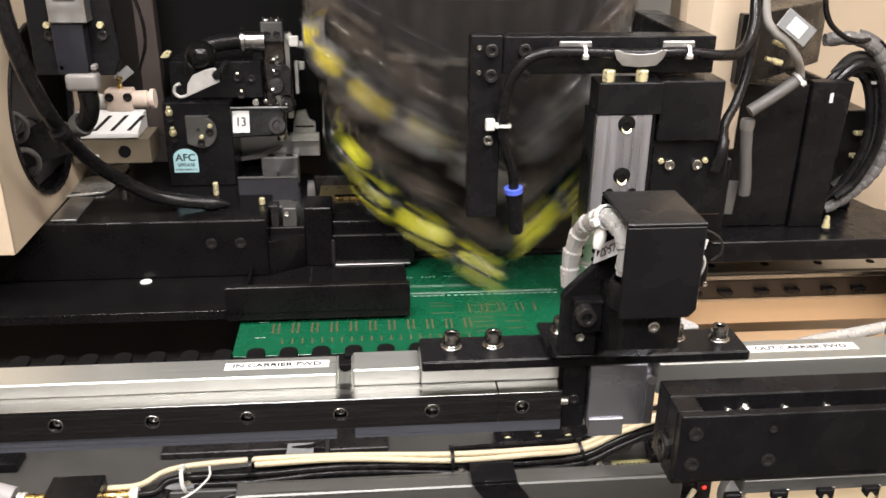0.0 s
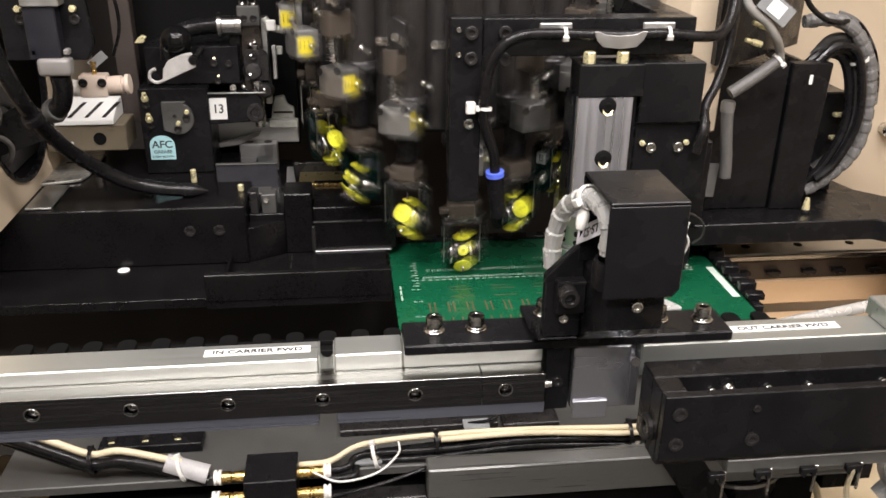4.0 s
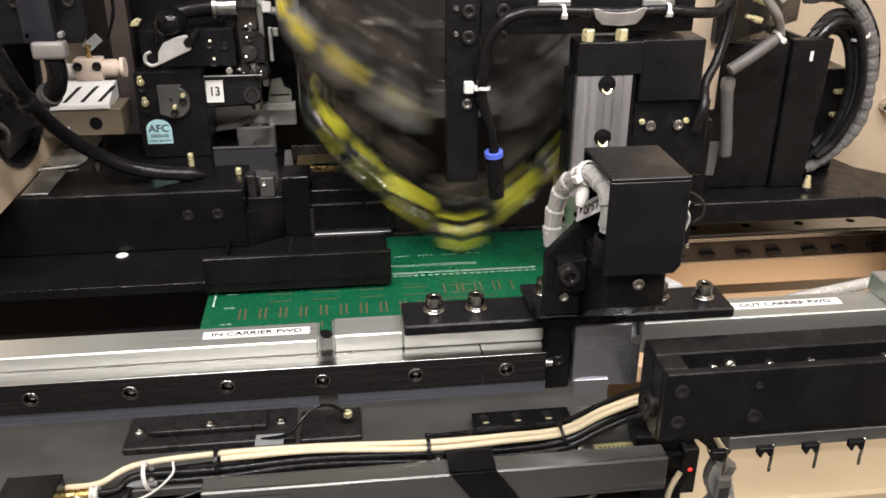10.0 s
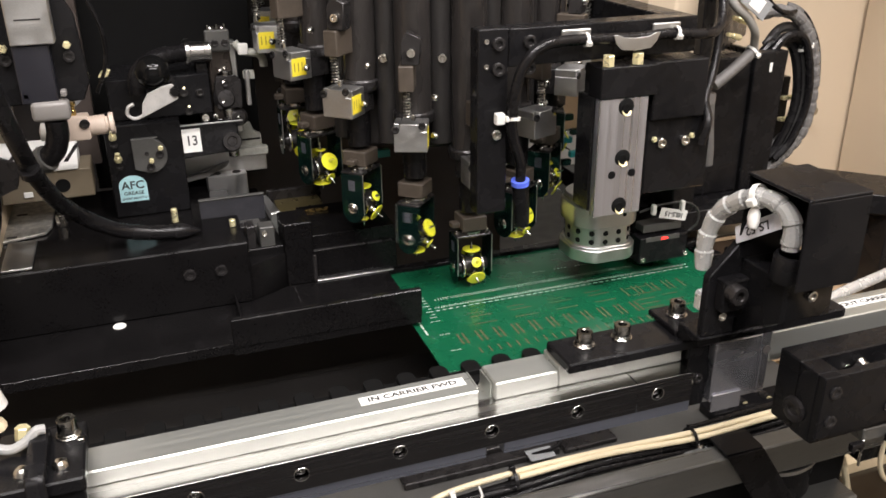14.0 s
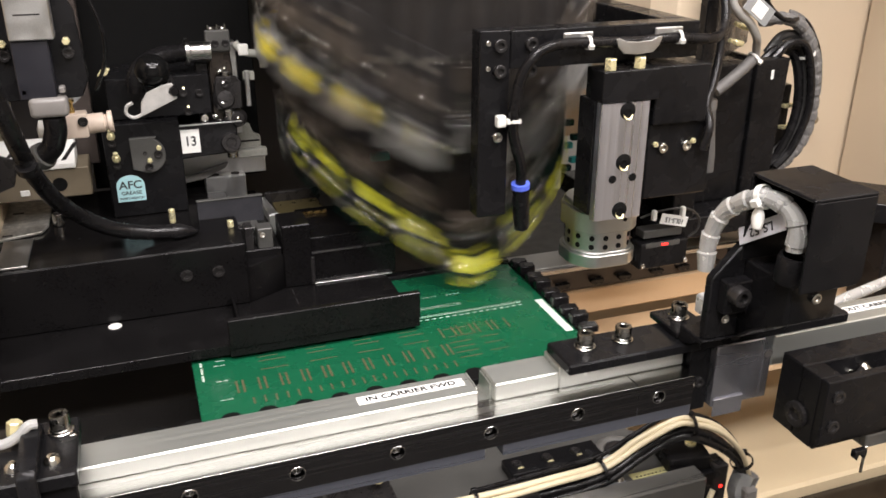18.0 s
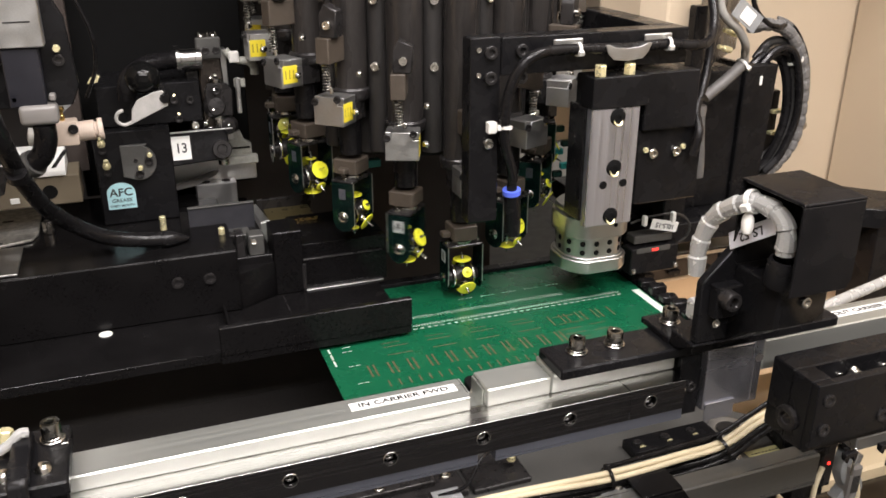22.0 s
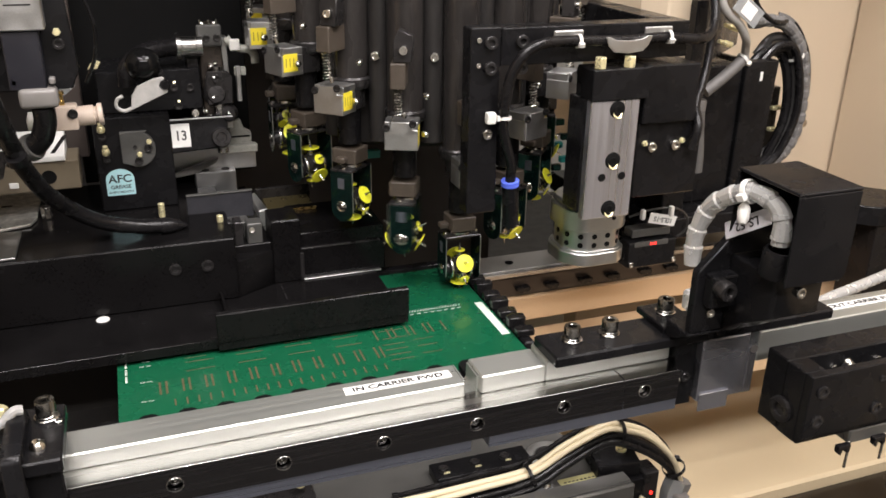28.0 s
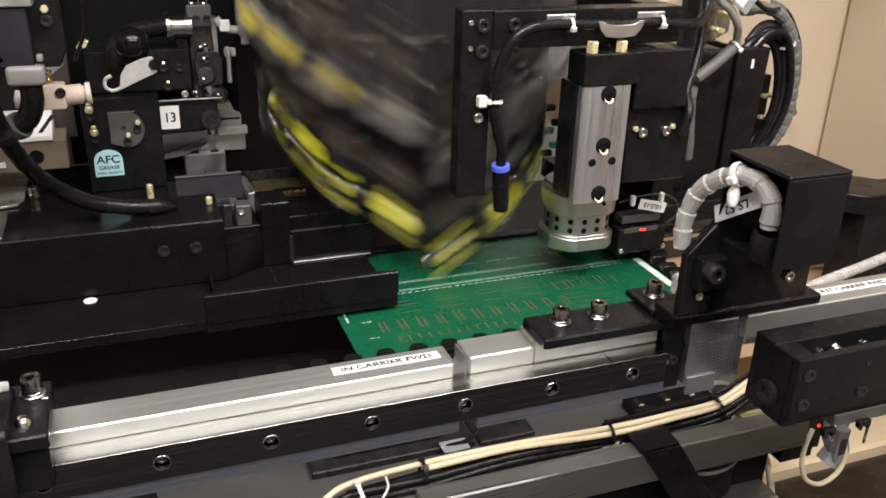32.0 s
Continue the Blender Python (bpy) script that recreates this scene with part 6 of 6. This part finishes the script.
def lift(k):
    """Height of a head above its lowest place, k stations away from the placing station."""
    k = abs((k + 8) % 16 - 8)
    i = min(int(k), 7)
    return LIFT[i] + (LIFT[i + 1] - LIFT[i]) * (k - i)


LETTERS = {5: "A", 6: "B"}
LETTERGREY = mat("pale_letter_plate", (0.34, 0.36, 0.35), 0.45, spread=0.08, scale=120)


def turret():
    t = thing("placement_turret", "rotary turret with sixteen placement heads and yellow nozzle discs", "machine turret", at=(TX, TY, 0))
    part("drum", cyl(0.128, 0.05, 0.60, 48, 0.002), DRUM, t)
    part("cam_ring", cyl(0.18, 0.40, 0.60, 48, 0.002), DRUM, t)
    post = None
    for k in range(16):
        a = radians(STEP * (k + 0.5))
        if post is None:
            ob = part("guide_post", cyl(0.0115, 0.06, 0.42, 18), POSTDARK, t)
            post = ob.data
        else:
            ob = new("guide_post", post)
            ob.parent = t
        ob.matrix_basis = pose(0.139 * math.sin(a), -0.139 * math.cos(a), 0)
        for z in (0.150, 0.215):
            key = "post_bolt"
            b2 = screw(t, (0.151 * math.sin(a), -0.151 * math.cos(a), z), 0.0045, 0.004, (math.sin(a), -math.cos(a), 0), CHROME, name="post_bolt")
    heads, meshes = [], {}
    FRONT = pose(0, -0.027, 0.0080)
    for k in range(16):
        def sub(name, make, material, parent, m=None, label=""):
            if name not in meshes:
                ob = part(name.split(":")[0], make(), material, parent, label)
                meshes[name] = ob.data
            else:
                ob = new(name.split(":")[0], meshes[name])
                ob.parent = parent
            if m is not None:
                ob.matrix_basis = m
            return ob
        # in a head's space -y points outward and z = 0 is the upper disc of its nozzle wheel
        h = sub("placement_head", lambda: cyl(0.0185, 0.118, 0.45, 24, m=Matrix.Translation((0, 0.007, 0))), COLUMN, t)
        sub("collar", lambda: lathe([(0, 0.116), (0.0200, 0.116), (0.0215, 0.119), (0.0215, 0.126), (0.0200, 0.128), (0, 0.128)], 24, Matrix.Translation((0, 0.007, 0))), OXIDE, h)
        sub("slide_block", lambda: prism([(-0.0168, 0.0880), (0.0168, 0.0880), (0.0168, 0.1090), (0.0110, 0.1090), (0.0110, 0.1165), (-0.0100, 0.1165), (-0.0110, 0.1110), (-0.0130, 0.1085), (-0.0168, 0.1085)], -0.013, 0.013, "y", 0.0006), ALUDULL, h, FRONT)
        sub("block_ear:l", lambda: box(-0.0168, -0.0112, -0.0105, 0.013, 0.1088, 0.1165, 0.0006), ALUDULL, h, FRONT)
        sub("block_ear:r", lambda: box(0.0112, 0.0168, -0.0105, 0.013, 0.1093, 0.1165, 0.0006), ALUDULL, h, FRONT)
        sub("block_back", lambda: box(-0.0150, 0.0150, 0.0132, 0.036, 0.088, 0.1155, 0.001), OXIDE, h, FRONT)
        sub("yellow_tag", lambda: box(0.0167, 0.0171, -0.011, 0.006, 0.0925, 0.1105, 0), YLABEL, h, FRONT)
        sub("tag_print", lambda: bars([(0.01712, 0.01716, -0.0085 + 0.0046 * i, -0.0072 + 0.0046 * i) for i in range(3)], 0.097, 0.009), mat("faded_tag_print", (0.30, 0.24, 0.03), 0.5, spread=0.1), h, FRONT)
        sub("slide_screw:a", lambda: socket_screw(0.0038, 0.002), OXIDE, h, FRONT @ Matrix.Translation((0.0115, -0.0132, 0.1155)) @ aim((0, -1, 0)))
        sub("slide_screw:a", None, OXIDE, h, FRONT @ Matrix.Translation((-0.0148, -0.0125, 0.1110)) @ aim((0, -1, 0)))
        sub("pin", lambda: cyl(0.0022, 0.1195, 0.126, 10, m=Matrix.Translation((0.003, -0.009, 0))), CHROME, h, FRONT)
        sub("spring", lambda: tube([(0.0040 * math.cos(i * 0.9), 0.0040 * math.sin(i * 0.9) - 0.008, 0.1215 + 0.00042 * i) for i in range(64)], 0.0008, 5, 1), CHROME, h, FRONT @ Matrix.Translation((-0.003, 0, 0)))
        sub("spring_cap", lambda: box(-0.0105, 0.0045, -0.0145, 0.016, 0.1490, 0.1740, 0.001), TANBLOCK, h, FRONT)
        sub("cap_bracket", lambda: prism([(-0.008, 0.1742), (0.010, 0.1742), (0.012, 0.200), (-0.002, 0.206), (-0.008, 0.196)], -0.010, 0.004, "y", 0.001), OXIDE, h, FRONT)
        sub("cap_bolt", lambda: socket_screw(0.0042, 0.004), CHROME, h, FRONT @ Matrix.Translation((0.002, -0.010, 0.186)) @ aim((0.1, -1, 0.1)))
        sub("guide_bolt", lambda: lathe([(0, 0), (0.0034, 0), (0.0034, 0.004), (0.0022, 0.006), (0, 0.007)], 12), CHROME, h, FRONT @ Matrix.Translation((0.0215, 0.004, 0.101)) @ aim((0.7, -0.7, 0)))
        sub("guide_bolt", None, CHROME, h, FRONT @ Matrix.Translation((0.0225, 0.012, 0.138)) @ aim((0.5, -0.8, 0)))
        sub("stem", lambda: cyl(0.0125, 0.058, 0.1180, 18), RUBBER, h)
        # what turns about the upright axis below the stem: its root is the top plate
        u = sub("nozzle_unit", lambda: box(-0.0205, 0.0205, -0.013, 0.013, 0.0332, 0.0362, 0.0008), OXIDE, t)
        sub("tan_block", lambda: box(-0.0140, 0.0140, -0.0140, 0.0140, 0.0410, 0.0570, 0.001), TANBLOCK, u)
        sub("lug", lambda: box(-0.024, -0.0142, -0.006, 0.004, 0.044, 0.050, 0.001), TANBLOCK, u)
        sub("steel_seat", lambda: lathe([(0, 0.0363), (0.0125, 0.0363), (0.0130, 0.0370), (0.0130, 0.0395), (0.0080, 0.0400), (0.0075, 0.0420), (0, 0.0420)], 20), CHROME, u)
        for n, x in (("a", -0.0170), ("b", 0.0170)):
            sub("plate_screw:s", lambda: socket_screw(0.0030, 0.0028), CHROME, u, Matrix.Translation((x, -0.002, 0.0362)))
        side = [(-0.013, 0.0330), (-0.013, -0.008)] + [(-0.013 * math.cos(q), -0.008 - 0.013 * math.sin(q)) for q in [math.pi * i / 10 for i in range(1, 10)]] + [(0.013, -0.008), (0.013, 0.0330)]
        for n, x in (("l", -1), ("r", 1)):
            sub("side_plate:" + n, lambda: prism(side, x * 0.0199 - 0.0007, x * 0.0199 + 0.0007, "x", 0.0003), HEADGREEN, u, None, "dark green clear side plate")
            # pale sliver paints the highlight along the side plate's front edge
            sub("edge_strip:" + n, lambda: box(x * 0.0199 - 0.0005, x * 0.0199 + 0.0005, -0.0140, -0.0132, -0.010, 0.0345, 0.0002), ALUDULL, u)
            sub("bearing:" + n, lambda: lathe([(0, 0.0016), (0.0030, 0.0016), (0.0038, 0.0008), (0.0052, 0.0012), (0.0062, 0.0004), (0.0062, 0), (0, 0)], 16, Matrix.Translation((x * 0.0207, 0, -0.0045)) @ aim((x, 0, 0))), CHROME, u)
            if LETTERS.get(k):
                sub("letter_plate:" + n, lambda: box(x * 0.02085 - 0.0001, x * 0.02085 + 0.0001, -0.0058, 0.0058, 0.0145, 0.0275, 0), LETTERGREY, u)
                text(u, LETTERS[k], 0.0120, pose(x * 0.02105, 0, 0.0210, 90, 0, 90 * x), name="letter")
            else:
                sub("blank_plate:" + n, lambda: box(x * 0.02085 - 0.0001, x * 0.02085 + 0.0001, -0.0040, 0.0040, 0.0155, 0.0270, 0), BLUEALU, u)
        sub("wheel_hub", lambda: lathe([(0, -0.0185), (0.0060, -0.0185), (0.0075, -0.013), (0.0110, -0.011), (0.0115, 0.0), (0.0110, 0.011), (0.0075, 0.013), (0.0060, 0.0185), (0, 0.0185)], 20, Matrix.Translation((0, 0, -0.0045)) @ aim((1, 0, 0))), OXIDE, u)
        sub("wheel_ring", lambda: lathe([(0.0105, -0.0012), (0.0128, -0.0012), (0.0132, 0.0), (0.0128, 0.0012), (0.0105, 0.0012), (0.0105, -0.0012)], 24, Matrix.Translation((0.0110, 0, -0.0045)) @ aim((1, 0, 0))), CHROME, u)
        sub("wheel_ring", None, CHROME, u, Matrix.Translation((-0.0220, 0, 0)))
        # six nozzles round the wheel, each with its reflecting disc
        for i in range(6):
            q = radians(-90 + 60 * i)
            M = Matrix.Translation((0.001, 0, -0.0045)) @ aim((0, -math.cos(q), math.sin(q)))
            wide = (i + k) % 2
            sub("nozzle", lambda: lathe([(0, 0.008), (0.0036, 0.008), (0.0036, 0.0130), (0.0026, 0.0140), (0.0026, 0.0188), (0.0014, 0.0205), (0.0009, 0.0240), (0.0006, 0.0275), (0, 0.0275)], 10), CHROME, u, M)
            sub("disc:wide" if wide else "disc:small", lambda: lathe([(0.0012, 0.0198), (0.0099 if wide else 0.0056, 0.0194), (0.0101 if wide else 0.0058, 0.0188), (0.0099 if wide else 0.0056, 0.0184), (0.0012, 0.0184)], 24), YELLOW, u, M)
        heads.append((h, u))
    return t, heads


tur, heads = turret()


# ---------------------------------------------------------------- what moves
def motions():
    rows = [
        (0, 0.065, 0.041), (0.5, 0.088, 0.040), (1, 0.115, 0.041), (1.5, 0.138, 0.041), (2, 0.163, 0.039), (2.5, 0.187, 0.039), (3, 0.214, 0.039),
        (3.5, 0.235, 0.046), (5.5, 0.256, 0.013), (6, 0.238, 0.007), (6.5, 0.218, 0.008), (7, 0.193, 0.009), (7.5, 0.171, 0.011), (8, 0.147, 0.011),
        (8.5, 0.125, 0.011), (9, 0.101, 0.011), (9.5, 0.079, 0.011), (10, 0.054, 0.011), (10.5, 0.033, 0.012), (11, 0.007, 0.010),
        (11.5, 0.017, 0.015), (12, 0.065, 0.016), (12.5, 0.106, 0.015), (13, 0.155, 0.015), (13.5, 0.197, 0.014), (14, 0.235, 0.013),
        (14.5, 0.245, -0.001), (16.5, 0.123, 0.002), (17, 0.086, 0.002), (17.5, 0.054, 0.002), (18, 0.017, 0.004), (18.5, -0.013, 0.000),
        (19, 0.010, 0.000), (19.5, 0.033, 0.001), (20, 0.055, 0.000), (20.5, 0.076, 0.000), (21, 0.100, -0.001), (21.5, 0.123, 0.000),
        (22, 0.148, -0.001), (22.5, 0.160, -0.001), (23, 0.186, -0.001), (23.5, 0.208, -0.001), (24, 0.233, -0.001), (24.5, 0.253, -0.002),
        (25, 0.274, -0.003), (25.3, 0.262, -0.003), (25.6, 0.006, 0.000), (27.5, -0.023, 0.009), (28, -0.039, 0.009), (28.5, -0.030, 0.023),
        (29, -0.010, 0.030), (29.5, 0.013, 0.021), (30, 0.041, 0.022), (30.5, 0.076, 0.021), (31, 0.110, 0.021), (31.5, 0.143, 0.020),
        (32, 0.180, 0.020),
    ]
    shift = [(t, pose(x, y, 0)) for t, x, y in rows]
    for ob in (board, table, cables, connector, sensor):
        walk(ob, shift)
    # index steps as (start, end, stations), in thirtieths of a second; the turret rests between them
    random.seed(4)
    through_steps = [180, 300, 330, 360, 540, 570, 750, 870]
    starts = [0, 90, 210, 390, 600, 720, 930]
    quiet = [30, 60, 240, 270, 420, 510, 630, 660, 690, 840, 900]
    fixed = sorted([(f - 1, f + 1, 2) for f in through_steps] + [(f, f + 1, 1) for f in starts] + [(760, 761, 0.5), (798, 799, 0.5), (959, 960, 1)])
    steps = []
    for one, after in zip(fixed, fixed[1:] + [(975, 976, 0)]):
        steps.append(one)
        f = one[1] + 2
        while f + 3 <= after[0] and one[0] != 760:
            if any(f - 1 <= q + 1 and f + 1 >= q - 1 and abs(f + 0.5 - q) < 2 for q in quiet):
                f += 1
                continue
            if f < 958:
                steps.append((f, f + 1, 1))
            f += random.choice((3, 3, 4))
    keys, n = [], 0
    for f0, f1, m in steps:
        keys += [(f0, n), (f1, n + m)]
        n += m
    keys = sorted(dict(keys[::-1]).items()) if keys[0][0] == 0 else [(0, 0)] + sorted(dict(keys[::-1]).items())
    keys = [(f, c) for f, c in keys if f <= 960]

    def count(f):
        """Stations passed at f, and the same with the rest spread evenly over each rest and step."""
        for (f0, c0), (f1, c1) in zip(keys, keys[1:]):
            if f0 <= f <= f1:
                return c0 + (c1 - c0) * (f - f0) / (f1 - f0)
        return keys[-1][1]
    ends = [(f1, c) for (f0, c0), (f1, c) in zip(keys, keys[1:]) if c > c0 and c == int(c)]

    def phase(f):
        before = [e for e in ends if e[0] <= f]
        later = [e for e in ends if e[0] > f]
        if not before or not later:
            return count(f)
        return before[-1][1] + (later[0][1] - before[-1][1]) * (f - before[-1][0]) / (later[0][0] - before[-1][0])
    phases = [phase(f) for f in range(961)]
    walk(tur, [(f / 30, pose(TX, TY, 0, 0, 0, -STEP * c)) for f, c in keys])
    walk(lever, [(f / 30, pose(0.0510, 0.5640, 0.0480, 0 if i % 2 else -16, 0, 0)) for i, (f, c) in enumerate(keys)])
    for k, (h, u) in enumerate(heads):
        a = STEP * k

        def thin(rows):
            return [r for i, r in enumerate(rows) if i in (0, len(rows) - 1) or r[1:] != rows[i - 1][1:] or r[1:] != rows[i + 1][1:]]
        rows = thin([(f, lift(k - c) - 0.073) for f, c in keys])
        walk(h, [(f / 30, pose(TR * math.sin(radians(a)), -TR * math.cos(radians(a)), z, 0, 0, a)) for f, z in rows])
        # the unit below turns back through three quarters after placing, and comes round to the front again behind
        rows, r = [], None
        for f in range(961):
            m = (k - phases[f] + 8) % 16 - 8
            want = -270 * min(1.0, max(0.0, (-1 - m) / 1.4)) - 45 * min(2.0, max(0.0, -5.5 - m))
            if 761 <= f <= 798 and abs(m) < 1:
                want = -85
            if r is None:
                r = want
            if r <= -359 and want > -100:
                r = 0
            r = max(want, r - 80) if want < r else min(want, r + 80)
            rows.append((f, round(lift(k - count(f)) - LOW, 6), round(r, 3)))
        walk(u, [(f / 30, pose(TR * math.sin(radians(a)), -TR * math.cos(radians(a)), z, 0, 0, a + q)) for f, z, q in thin(rows)])


motions()
